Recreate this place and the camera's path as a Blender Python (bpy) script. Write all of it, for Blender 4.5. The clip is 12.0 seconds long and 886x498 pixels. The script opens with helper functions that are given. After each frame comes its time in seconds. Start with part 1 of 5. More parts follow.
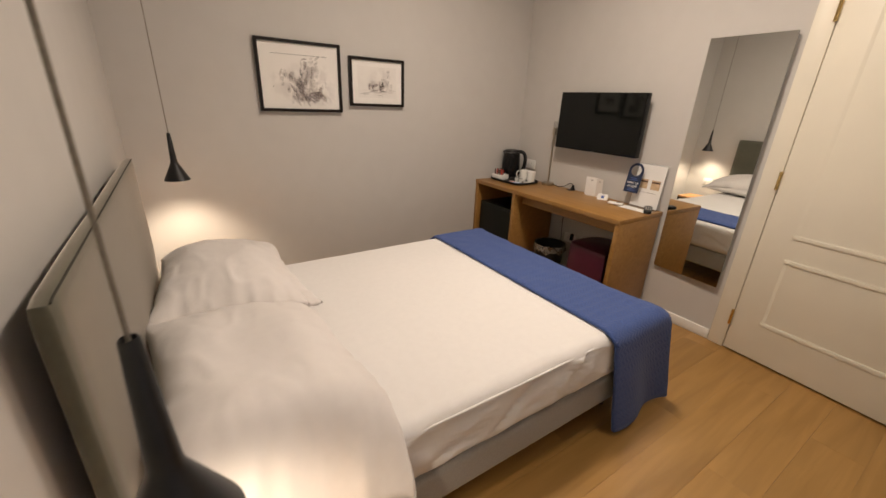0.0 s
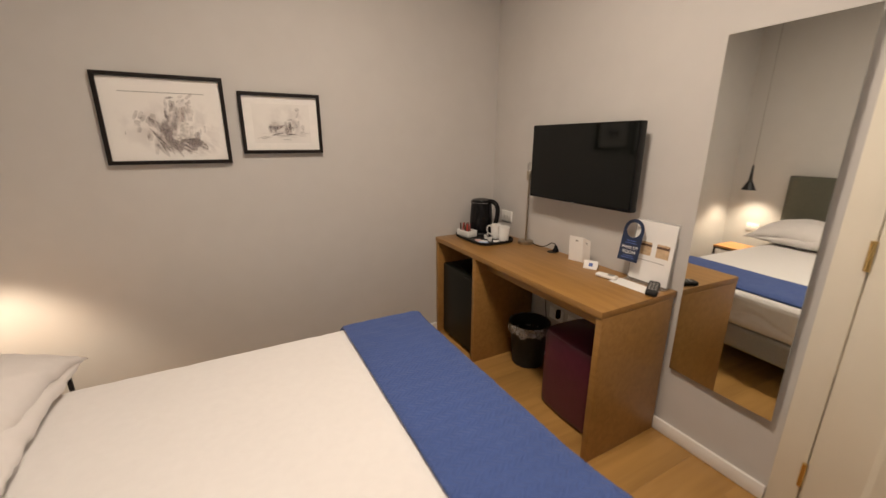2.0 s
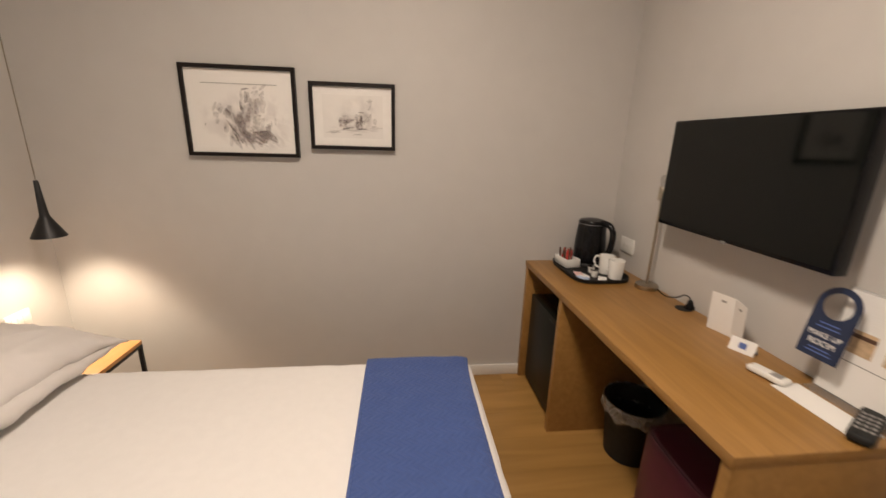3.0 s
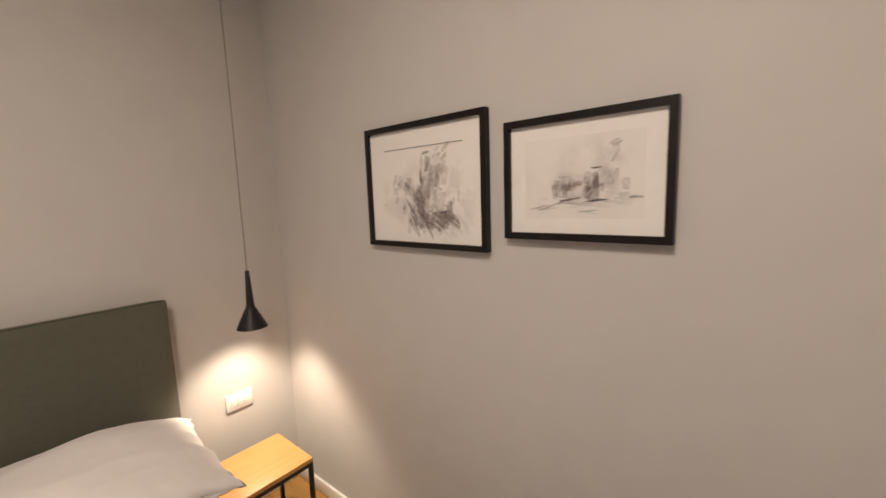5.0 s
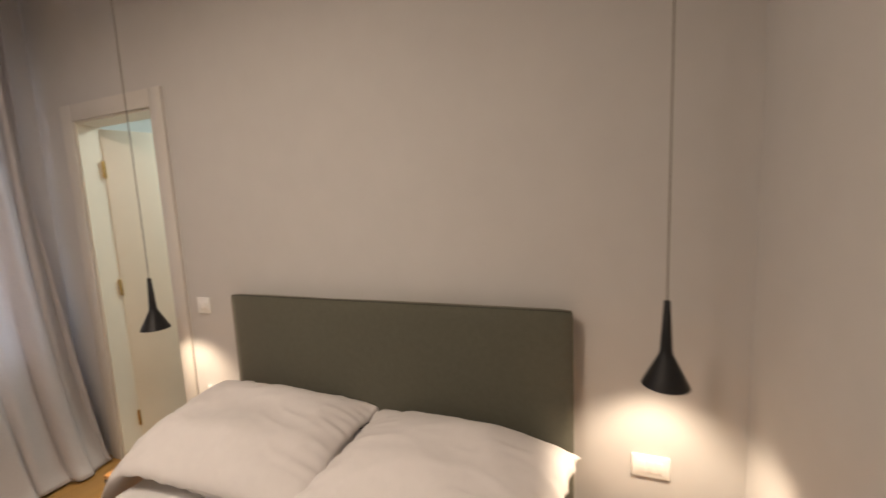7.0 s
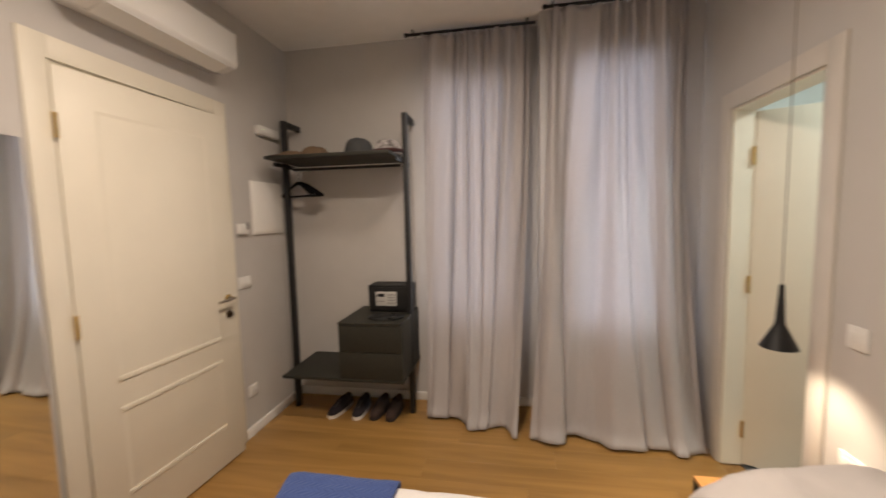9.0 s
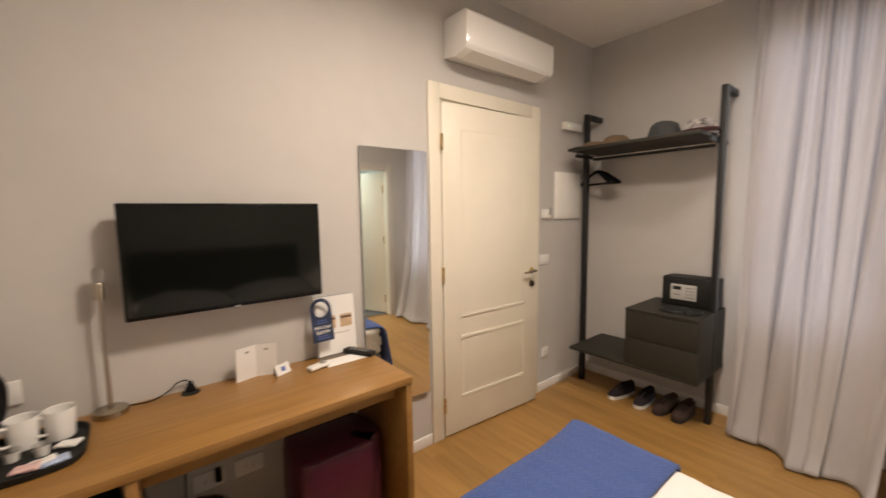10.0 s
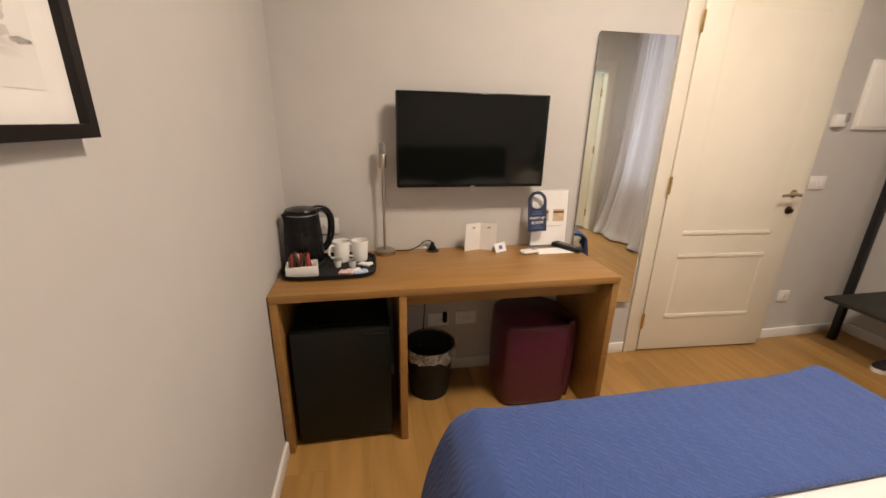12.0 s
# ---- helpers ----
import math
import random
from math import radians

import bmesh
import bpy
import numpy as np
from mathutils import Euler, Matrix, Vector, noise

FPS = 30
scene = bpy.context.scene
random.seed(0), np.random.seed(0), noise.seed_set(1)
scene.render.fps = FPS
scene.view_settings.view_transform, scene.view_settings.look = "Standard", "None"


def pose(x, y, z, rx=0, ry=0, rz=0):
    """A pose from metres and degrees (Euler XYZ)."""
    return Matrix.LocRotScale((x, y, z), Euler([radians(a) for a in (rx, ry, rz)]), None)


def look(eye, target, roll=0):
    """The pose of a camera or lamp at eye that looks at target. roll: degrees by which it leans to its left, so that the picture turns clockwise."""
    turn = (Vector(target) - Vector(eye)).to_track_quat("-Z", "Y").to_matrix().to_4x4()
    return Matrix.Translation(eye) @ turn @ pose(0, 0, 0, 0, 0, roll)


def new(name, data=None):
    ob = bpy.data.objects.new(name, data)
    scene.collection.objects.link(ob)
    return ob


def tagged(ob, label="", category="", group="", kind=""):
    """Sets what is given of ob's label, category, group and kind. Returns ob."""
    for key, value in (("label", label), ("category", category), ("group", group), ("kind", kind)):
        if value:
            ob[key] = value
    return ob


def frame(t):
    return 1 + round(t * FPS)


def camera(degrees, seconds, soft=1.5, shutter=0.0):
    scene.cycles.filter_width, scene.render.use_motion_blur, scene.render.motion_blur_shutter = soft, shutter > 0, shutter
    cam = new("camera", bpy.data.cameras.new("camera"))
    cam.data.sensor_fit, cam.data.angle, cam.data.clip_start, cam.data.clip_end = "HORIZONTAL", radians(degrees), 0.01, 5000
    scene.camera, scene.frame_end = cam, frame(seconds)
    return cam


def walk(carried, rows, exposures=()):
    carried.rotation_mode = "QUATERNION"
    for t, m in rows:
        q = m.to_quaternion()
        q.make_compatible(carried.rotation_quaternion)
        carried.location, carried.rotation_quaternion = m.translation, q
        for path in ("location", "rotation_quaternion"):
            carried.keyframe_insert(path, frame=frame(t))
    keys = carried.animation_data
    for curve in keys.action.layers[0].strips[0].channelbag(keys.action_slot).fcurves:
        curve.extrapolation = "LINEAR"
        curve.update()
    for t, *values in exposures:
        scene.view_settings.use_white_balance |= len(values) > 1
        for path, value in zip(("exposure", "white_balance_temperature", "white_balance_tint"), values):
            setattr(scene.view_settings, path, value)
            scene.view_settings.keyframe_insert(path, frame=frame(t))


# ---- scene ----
cam = camera(97.9, 12.0, shutter=0.3)
PATH = [
    (0, (0.124, 0.09, 1.425), (1.169, 1.638, 0.71), 2.4),
    (0.5, (0.239, 0.139, 1.467), (1.337, 1.677, 0.811), 1.6),
    (1, (0.445, 0.207, 1.479), (1.486, 1.813, 0.898), 0.6),
    (1.5, (0.732, 0.306, 1.415), (1.716, 1.968, 0.899), -1.2),
    (2, (1.1, 0.459, 1.436), (2.017, 2.153, 0.899), 0.1),
    (2.5, (1.453, 0.586, 1.429), (1.975, 2.428, 0.851), 2.5),
    (2.7, (1.538, 0.654, 1.419), (1.939, 2.528, 0.846), 2.3),
    (4.3, (1.758, 1.546, 1.474), (1.101, 3.419, 1.223), -0.8),
    (4.5, (1.722, 1.624, 1.489), (0.946, 3.448, 1.22), -1.5),
    (5, (1.741, 1.919, 1.489), (0.489, 3.456, 1.23), -1.9),
    (5.5, (1.699, 2.140, 1.479), (0.068, 3.266, 1.21), -0.3),
    (6, (1.566, 2.361, 1.458), (-0.369, 2.805, 1.218), 0.0),
    (6.5, (1.467, 2.463, 1.485), (-0.51, 2.269, 1.249), -1.7),
    (7, (1.275, 2.426, 1.508), (-0.588, 1.738, 1.278), -2.6),
    (7.2, (1.205, 2.408, 1.484), (-0.564, 1.491, 1.308), -2.5),
    (8.8, (1.113, 2.149, 1.487), (1.121, 0.156, 1.315), -1.8),
    (9, (1.093, 2.135, 1.514), (1.426, 0.17, 1.342), -1.3),
    (9.5, (1.031, 2.221, 1.507), (2.101, 0.541, 1.328), -0.8),
    (10, (0.998, 2.351, 1.489), (2.544, 1.098, 1.292), -0.8),
    (10.5, (0.966, 2.49, 1.48), (2.716, 1.554, 1.236), -0.3),
    (11, (0.91, 2.543, 1.472), (2.744, 1.83, 1.115), 0.4),
    (11.5, (0.872, 2.514, 1.437), (2.74, 2.001, 0.938), 1.2),
    (12, (0.945, 2.52, 1.399), (2.81, 2.155, 0.776), 1.2),
]
walk(cam, [(t, look(eye, target, roll)) for t, eye, target, roll in PATH], [(0, -0.28, 6400, 10.5), (1.5, -0.34, 6400, 10.5), (2.5, -0.2, 6400, 10.5), (4.5, -0.37, 6280, 12), (5.5, -0.34, 6280, 12), (6.5, -0.50, 6350, 12), (7, -0.46, 6420, 12), (8.8, -0.33, 6500, 12), (9.5, -0.08, 6460, 11.5), (10, 0.03, 6410, 11), (10.5, 0.08, 6410, 11), (12, 0.12, 6400, 11)])

# ---- light ----
scene.view_settings.exposure = 0.0
world = bpy.data.worlds.new("sky")
scene.world = world
world.use_nodes = True
wn = world.node_tree.nodes
sky = wn.new("ShaderNodeTexSky")
sky.sky_type, sky.sun_disc, sky.sun_elevation, sky.sun_rotation = "NISHITA", False, radians(25), radians(200)
world.node_tree.links.new(sky.outputs["Color"], wn["Background"].inputs["Color"])
wn["Background"].inputs["Strength"].default_value = 0.08


def lamp(name, kind, place, watts, colour, size=0.1, aim=None, size_y=None, spread=None):
    data = bpy.data.lights.new(name, kind)
    data.energy, data.color = watts, colour
    if kind == "AREA":
        data.shape = "RECTANGLE" if size_y else "DISK"
        data.size = size
        if size_y:
            data.size_y = size_y
        if spread:
            data.spread = radians(spread)
    else:
        data.shadow_soft_size = size
        if kind == "SPOT":
            data.spot_size, data.spot_blend = radians(spread), 0.85
    ob = new(name, data)
    ob.matrix_world = look(place, aim) if aim else pose(*place)
    return ob


WARM = (1.0, 0.80, 0.58)
LAMPS = ((1.55, 1.42, 41), (1.45, 0.45, 13))
for x, y, watts in LAMPS:
    lamp("ceiling_lamp_light", "AREA", (x, y, 2.815), watts, (1.0, 0.825, 0.66), 0.34, (x, y, 0), None, 168)
lamp("pendant_light", "SPOT", (0.075, 2.643, 1.022), 40, WARM, 0.020, (0.075, 2.643, 0), None, 116)
lamp("pendant_light", "SPOT", (0.057, 0.477, 1.030), 32, WARM, 0.020, (0.057, 0.477, 0), None, 116)
lamp("bathroom_light", "AREA", (-0.95, 0.35, 2.42), 16, (0.95, 1.0, 0.90), 0.3, (-0.95, 0.35, 0))
lamp("window_light", "AREA", (0.40, -0.675, 1.62), 16, (0.78, 0.86, 1.0), 0.52, (0.40, 2.0, 1.62), 1.75, 110)
lamp("window_light", "AREA", (1.38, -0.89, 1.62), 10, (0.78, 0.86, 1.0), 0.50, (1.38, 2.0, 1.62), 1.75, 110)


# ---- materials ----
def material(name, colour, rough=0.5, metal=0.0, noise_scale=0.0, vary=0.0, bump=0.0, bump_scale=60.0, sheen=0.0, coat=0.0,
             stretch=(1, 1, 1), per_object=0.0, large=0.0):
    m = bpy.data.materials.new(name)
    m.use_nodes = True
    n, l = m.node_tree.nodes, m.node_tree.links
    b = n["Principled BSDF"]
    b.inputs["Base Color"].default_value = (*colour, 1)
    b.inputs["Roughness"].default_value = rough
    b.inputs["Metallic"].default_value = metal
    b.inputs["Sheen Weight"].default_value = sheen
    b.inputs["Coat Weight"].default_value = coat
    tc = n.new("ShaderNodeTexCoord")
    mp = n.new("ShaderNodeMapping")
    mp.inputs["Scale"].default_value = stretch
    l.new(tc.outputs["Object"], mp.inputs["Vector"])
    if vary or large or per_object:
        shade = n.new("ShaderNodeHueSaturation")
        shade.inputs["Color"].default_value = (*colour, 1)
        total = None
        for scale, amount in ((noise_scale, vary), (1.3, large)):
            if not amount:
                continue
            t = n.new("ShaderNodeTexNoise")
            t.inputs["Scale"].default_value, t.inputs["Detail"].default_value = scale, 5
            l.new(mp.outputs["Vector"], t.inputs["Vector"])
            r = n.new("ShaderNodeMapRange")
            r.inputs["From Min"].default_value, r.inputs["From Max"].default_value = 0.3, 0.7
            r.inputs["To Min"].default_value, r.inputs["To Max"].default_value = -amount, amount
            l.new(t.outputs["Fac"], r.inputs["Value"])
            total = plus(n, l, total, r.outputs["Result"])
        if per_object:
            o = n.new("ShaderNodeObjectInfo")
            r = n.new("ShaderNodeMapRange")
            r.inputs["To Min"].default_value, r.inputs["To Max"].default_value = -per_object, per_object
            l.new(o.outputs["Random"], r.inputs["Value"])
            total = plus(n, l, total, r.outputs["Result"])
        one = n.new("ShaderNodeMath")
        one.inputs[1].default_value = 1.0
        l.new(total, one.inputs[0])
        l.new(one.outputs[0], shade.inputs["Value"])
        l.new(shade.outputs["Color"], b.inputs["Base Color"])
    if bump:
        t = n.new("ShaderNodeTexNoise")
        t.inputs["Scale"].default_value, t.inputs["Detail"].default_value = bump_scale, 4
        l.new(mp.outputs["Vector"], t.inputs["Vector"])
        bp = n.new("ShaderNodeBump")
        bp.inputs["Strength"].default_value, bp.inputs["Distance"].default_value = bump, 0.002
        l.new(t.outputs["Fac"], bp.inputs["Height"])
        l.new(bp.outputs["Normal"], b.inputs["Normal"])
    return m


def plus(n, l, a, b):
    if a is None:
        return b
    m = n.new("ShaderNodeMath")
    l.new(a, m.inputs[0])
    l.new(b, m.inputs[1])
    return m.outputs[0]


def wood(name, dark, light, along="x", rough=0.4, vary=0.10, scale=1.0, blotch=0.0):
    """Wood with grain along one axis of the object."""
    m = material(name, light, rough)
    n, l = m.node_tree.nodes, m.node_tree.links
    b, mp = n["Principled BSDF"], n["Mapping"]
    mp.inputs["Scale"].default_value = [(1.2 if a == along else 14.0) * scale for a in "xyz"]
    info = n.new("ShaderNodeObjectInfo")
    shift = n.new("ShaderNodeVectorMath")
    shift.operation = "MULTIPLY_ADD"
    shift.inputs[1].default_value = (37.0, 37.0, 37.0)
    l.new(info.outputs["Random"], shift.inputs[0])
    l.new(mp.outputs["Vector"], shift.inputs[2])
    t = n.new("ShaderNodeTexNoise")
    t.inputs["Scale"].default_value, t.inputs["Detail"].default_value, t.inputs["Distortion"].default_value = 2.2, 6, 0.6
    l.new(shift.outputs["Vector"], t.inputs["Vector"])
    ramp = n.new("ShaderNodeValToRGB")
    ramp.color_ramp.elements[0].position, ramp.color_ramp.elements[0].color = 0.32, (*dark, 1)
    ramp.color_ramp.elements[1].position, ramp.color_ramp.elements[1].color = 0.66, (*light, 1)
    l.new(t.outputs["Fac"], ramp.inputs["Fac"])
    hs = n.new("ShaderNodeHueSaturation")
    r = n.new("ShaderNodeMapRange")
    r.inputs["To Min"].default_value, r.inputs["To Max"].default_value = 1 - vary, 1 + vary
    l.new(info.outputs["Random"], r.inputs["Value"])
    value = r.outputs["Result"]
    if blotch:
        big = n.new("ShaderNodeTexNoise")
        big.inputs["Scale"].default_value, big.inputs["Detail"].default_value = 0.55, 4
        l.new(shift.outputs["Vector"], big.inputs["Vector"])
        spot = n.new("ShaderNodeMapRange")
        spot.inputs["From Min"].default_value, spot.inputs["From Max"].default_value = 0.3, 0.7
        spot.inputs["To Min"].default_value, spot.inputs["To Max"].default_value = -blotch, blotch
        l.new(big.outputs["Fac"], spot.inputs["Value"])
        value = plus(n, l, value, spot.outputs["Result"])
        gloss = n.new("ShaderNodeMapRange")
        gloss.inputs["To Min"].default_value, gloss.inputs["To Max"].default_value = rough - 0.06, rough + 0.10
        l.new(big.outputs["Fac"], gloss.inputs["Value"])
        l.new(gloss.outputs["Result"], b.inputs["Roughness"])
    l.new(value, hs.inputs["Value"])
    l.new(ramp.outputs["Color"], hs.inputs["Color"])
    l.new(hs.outputs["Color"], b.inputs["Base Color"])
    bp = n.new("ShaderNodeBump")
    bp.inputs["Strength"].default_value, bp.inputs["Distance"].default_value = 0.15, 0.001
    l.new(t.outputs["Fac"], bp.inputs["Height"])
    l.new(bp.outputs["Normal"], b.inputs["Normal"])
    return m


WALL = material("warm_grey_paint", (0.55, 0.53, 0.505), 0.75, 0, 9, 0.015, 0.10, 180, large=0.02)
CEIL = material("ceiling_paint", (0.85, 0.83, 0.79), 0.9, 0, 9, 0.015, 0.08, 150, large=0.02)
WHITE = material("white_satin_paint", (0.78, 0.735, 0.62), 0.38, 0, 5, 0.02, 0.05, 90)
TRIM = material("white_trim_paint", (0.80, 0.78, 0.74), 0.4, 0, 5, 0.02, 0.05, 90)
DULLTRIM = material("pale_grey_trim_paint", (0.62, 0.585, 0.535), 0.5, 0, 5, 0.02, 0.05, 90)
PLASTIC = material("white_plastic", (0.80, 0.79, 0.76), 0.3, 0, 5, 0.015)
GLOSSWHITE = material("glossy_white_plastic", (0.82, 0.81, 0.78), 0.12, 0, 5, 0.01, coat=0.3)
KEYPAD = material("grey_keypad_film", (0.50, 0.49, 0.47), 0.45, 0, 30, 0.05)
CERAMIC = material("white_ceramic", (0.82, 0.81, 0.78), 0.15, 0, 5, 0.01, coat=0.4)
SHEET = material("white_cotton", (0.76, 0.742, 0.728), 0.9, 0, 30, 0.015, 0.25, 400, sheen=0.2, large=0.015)
FLOORWOOD = wood("oak_floor", (0.310, 0.168, 0.047), (0.395, 0.222, 0.068), "x", 0.30, 0.085, 0.6, 0.10)
JOINT = material("floor_joint", (0.27, 0.150, 0.050), 0.9, 0, 40, 0.2)
DESKWOOD = wood("oak_desk_laminate", (0.275, 0.142, 0.038), (0.345, 0.182, 0.052), "y", 0.40, 0.03, 1.0)
STANDWOOD = wood("light_oak_top", (0.57, 0.275, 0.085), (0.62, 0.315, 0.105), "y", 0.42, 0.03, 1.0)
BLACKMETAL = material("black_powder_coat", (0.018, 0.018, 0.019), 0.5, 0.3, 80, 0.15, 0.08, 300)
RACKGREY = material("anthracite_laminate", (0.031, 0.030, 0.024), 0.55, 0, 40, 0.10, 0.06, 250)
SHADE = material("matt_black_shade", (0.012, 0.012, 0.013), 0.42, 0.2, 60, 0.15)
CORD = material("grey_black_cord", (0.22, 0.19, 0.15), 0.8, 0, 200, 0.15)
BLACKPLASTIC = material("black_plastic", (0.006, 0.006, 0.007), 0.22, 0, 60, 0.15)
BLACKMATT = material("matt_black_plastic", (0.016, 0.016, 0.016), 0.55, 0, 60, 0.15, 0.05, 300)
SCREEN = material("dark_screen_glass", (0.0025, 0.0035, 0.003), 0.07, 0, 3, 0.1)
SCREEN.node_tree.nodes["Principled BSDF"].inputs["Specular IOR Level"].default_value = 0.32
FRIDGE = material("black_fridge_enamel", (0.006, 0.007, 0.005), 0.42, 0, 30, 0.1, 0.05, 250)
HEADBOARD = material("grey_green_velvet", (0.094, 0.092, 0.066), 0.9, 0, 60, 0.06, 0.3, 500, sheen=1.0, large=0.05)
HEADBOARD.node_tree.nodes["Principled BSDF"].inputs["Sheen Tint"].default_value = (1.0, 0.92, 0.83, 1)
HEADBOARD.node_tree.nodes["Principled BSDF"].inputs["Sheen Roughness"].default_value = 0.38
BEDBASE = material("grey_linen_base", (0.33, 0.32, 0.30), 0.9, 0, 120, 0.06, 0.3, 500, sheen=0.2, large=0.04)
BURGUNDY = material("burgundy_leatherette", (0.085, 0.014, 0.032), 0.42, 0, 25, 0.10, 0.2, 180, coat=0.1, large=0.05)
BRASS = material("polished_brass", (0.70, 0.50, 0.20), 0.22, 1.0, 40, 0.05)
AGEDBRASS = material("brushed_bronze", (0.45, 0.40, 0.32), 0.32, 1.0, 90, 0.08, stretch=(1, 1, 0.1))
DARKBRONZE = material("dark_bronze", (0.10, 0.07, 0.045), 0.35, 1.0, 60, 0.1)
CHROME = material("steel", (0.6, 0.6, 0.6), 0.25, 1.0, 40, 0.05)
NAVY = material("navy_card", (0.014, 0.026, 0.068), 0.5, 0, 30, 0.06)
PAPER = material("white_paper", (0.82, 0.81, 0.79), 0.8, 0, 30, 0.01)
PRINT = material("grey_print", (0.30, 0.29, 0.28), 0.8, 0, 60, 0.1)
PRINTBLUE = material("blue_print", (0.10, 0.16, 0.42), 0.7, 0, 60, 0.1)
PRINTTAN = material("tan_print", (0.55, 0.40, 0.25), 0.7, 0, 60, 0.2)
REDWRAP = material("red_sachet", (0.45, 0.05, 0.04), 0.4, 0, 60, 0.2)
BROWNWRAP = material("brown_sachet", (0.10, 0.055, 0.035), 0.4, 0, 60, 0.2)
BLUEWRAP = material("pale_blue_sachet", (0.45, 0.55, 0.75), 0.4, 0, 60, 0.2)
PINKWRAP = material("pale_pink_sachet", (0.75, 0.50, 0.48), 0.4, 0, 60, 0.2)
PICFRAME = material("black_stained_wood", (0.010, 0.007, 0.006), 0.4, 0, 40, 0.2, 0.1, 200)
CAPBROWN = material("brown_felt", (0.15, 0.10, 0.06), 0.95, 0, 60, 0.15, 0.3, 400)
CAPGREY = material("dark_grey_felt", (0.050, 0.052, 0.054), 0.95, 0, 60, 0.12, 0.3, 400)
CAPLIGHT = material("pale_plaid_cloth", (0.33, 0.31, 0.305), 0.95, 0, 28, 0.75, 0.3, 400)
CAPRED = material("dark_red_cloth", (0.05, 0.018, 0.018), 0.95, 0, 45, 0.2, 0.3, 400)
SHOEDARK = material("dark_shoe_mesh", (0.022, 0.015, 0.020), 0.8, 0, 60, 0.25, 0.3, 400)
SHOEBROWN = material("brown_shoe_suede", (0.06, 0.034, 0.026), 0.9, 0, 60, 0.25, 0.3, 400)
SOLE = material("white_rubber_sole", (0.78, 0.76, 0.72), 0.6, 0, 60, 0.05)
SOLEDARK = material("dark_rubber_sole", (0.03, 0.02, 0.018), 0.7, 0, 60, 0.1)
LINER = material("clear_bin_liner", (0.80, 0.80, 0.80), 0.25, 0, 30, 0.2, 0.8, 60)
LINER.node_tree.nodes["Principled BSDF"].inputs["Alpha"].default_value = 0.30
CORRBLUE = material("deep_blue_paint", (0.008, 0.035, 0.11), 0.6, 0, 9, 0.03, 0.08, 150)
TILEDARK = material("slate_grey_tile", (0.10, 0.11, 0.12), 0.4, 0, 9, 0.08, 0.1, 90)
BATHWALL = material("bathroom_paint", (0.74, 0.77, 0.74), 0.6, 0, 9, 0.02, 0.05, 150)
PIPING = material("dark_velvet_piping", (0.045, 0.042, 0.034), 0.9, 0, 60, 0.1, 0.2, 500)


def creased(m, scale, depth):
    """Adds soft cloth creases under the fine weave of a material."""
    n, l = m.node_tree.nodes, m.node_tree.links
    t = n.new("ShaderNodeTexNoise")
    t.inputs["Scale"].default_value, t.inputs["Detail"].default_value, t.inputs["Distortion"].default_value = scale, 3, 1.2
    l.new(n["Mapping"].outputs["Vector"], t.inputs["Vector"])
    b = n.new("ShaderNodeBump")
    b.inputs["Strength"].default_value, b.inputs["Distance"].default_value = 0.13, depth
    l.new(t.outputs["Fac"], b.inputs["Height"])
    l.new(b.outputs["Normal"], n["Bump"].inputs["Normal"])


creased(SHEET, 5.5, 0.012)
# sheet cotton again, its colour darkened for the weaker light on the pillows
SHADEDCOTTON = material("shaded_white_cotton", (0.72, 0.685, 0.665), 0.9, 0, 30, 0.015, 0.25, 400, sheen=0.2, large=0.015)
creased(SHADEDCOTTON, 6.5, 0.012)
for m in (PICFRAME, RACKGREY, FRIDGE, BLACKMATT, BLACKPLASTIC):
    m.node_tree.nodes["Principled BSDF"].inputs["Specular IOR Level"].default_value = 0.25

MIRROR = bpy.data.materials.new("mirror_silver")
MIRROR.use_nodes = True
MIRROR.node_tree.nodes["Principled BSDF"].inputs["Base Color"].default_value = (0.88, 0.90, 0.88, 1)
MIRROR.node_tree.nodes["Principled BSDF"].inputs["Metallic"].default_value = 1
MIRROR.node_tree.nodes["Principled BSDF"].inputs["Roughness"].default_value = 0.015


def glass(name, rough=0.02):
    m = bpy.data.materials.new(name)
    m.use_nodes = True
    b = m.node_tree.nodes["Principled BSDF"]
    b.inputs["Transmission Weight"].default_value, b.inputs["Roughness"].default_value, b.inputs["IOR"].default_value = 1, rough, 1.45
    return m


GLASS = glass("clear_glass")
ACRYLIC = material("clear_acrylic", (0.80, 0.82, 0.82), 0.08)
ACRYLIC.node_tree.nodes["Principled BSDF"].inputs["Alpha"].default_value = 0.16


def glow(name, colour, strength):
    m = bpy.data.materials.new(name)
    m.use_nodes = True
    b = m.node_tree.nodes["Principled BSDF"]
    b.inputs["Emission Color"].default_value, b.inputs["Emission Strength"].default_value = (*colour, 1), strength
    return m


BULB = glow("lit_bulb", (1.0, 0.85, 0.62), 18)
PANEL = glow("lit_ceiling_diffuser", (1.0, 0.87, 0.70), 6)
COOLPANEL = glow("lit_bathroom_diffuser", (0.8, 0.95, 1.0), 8)


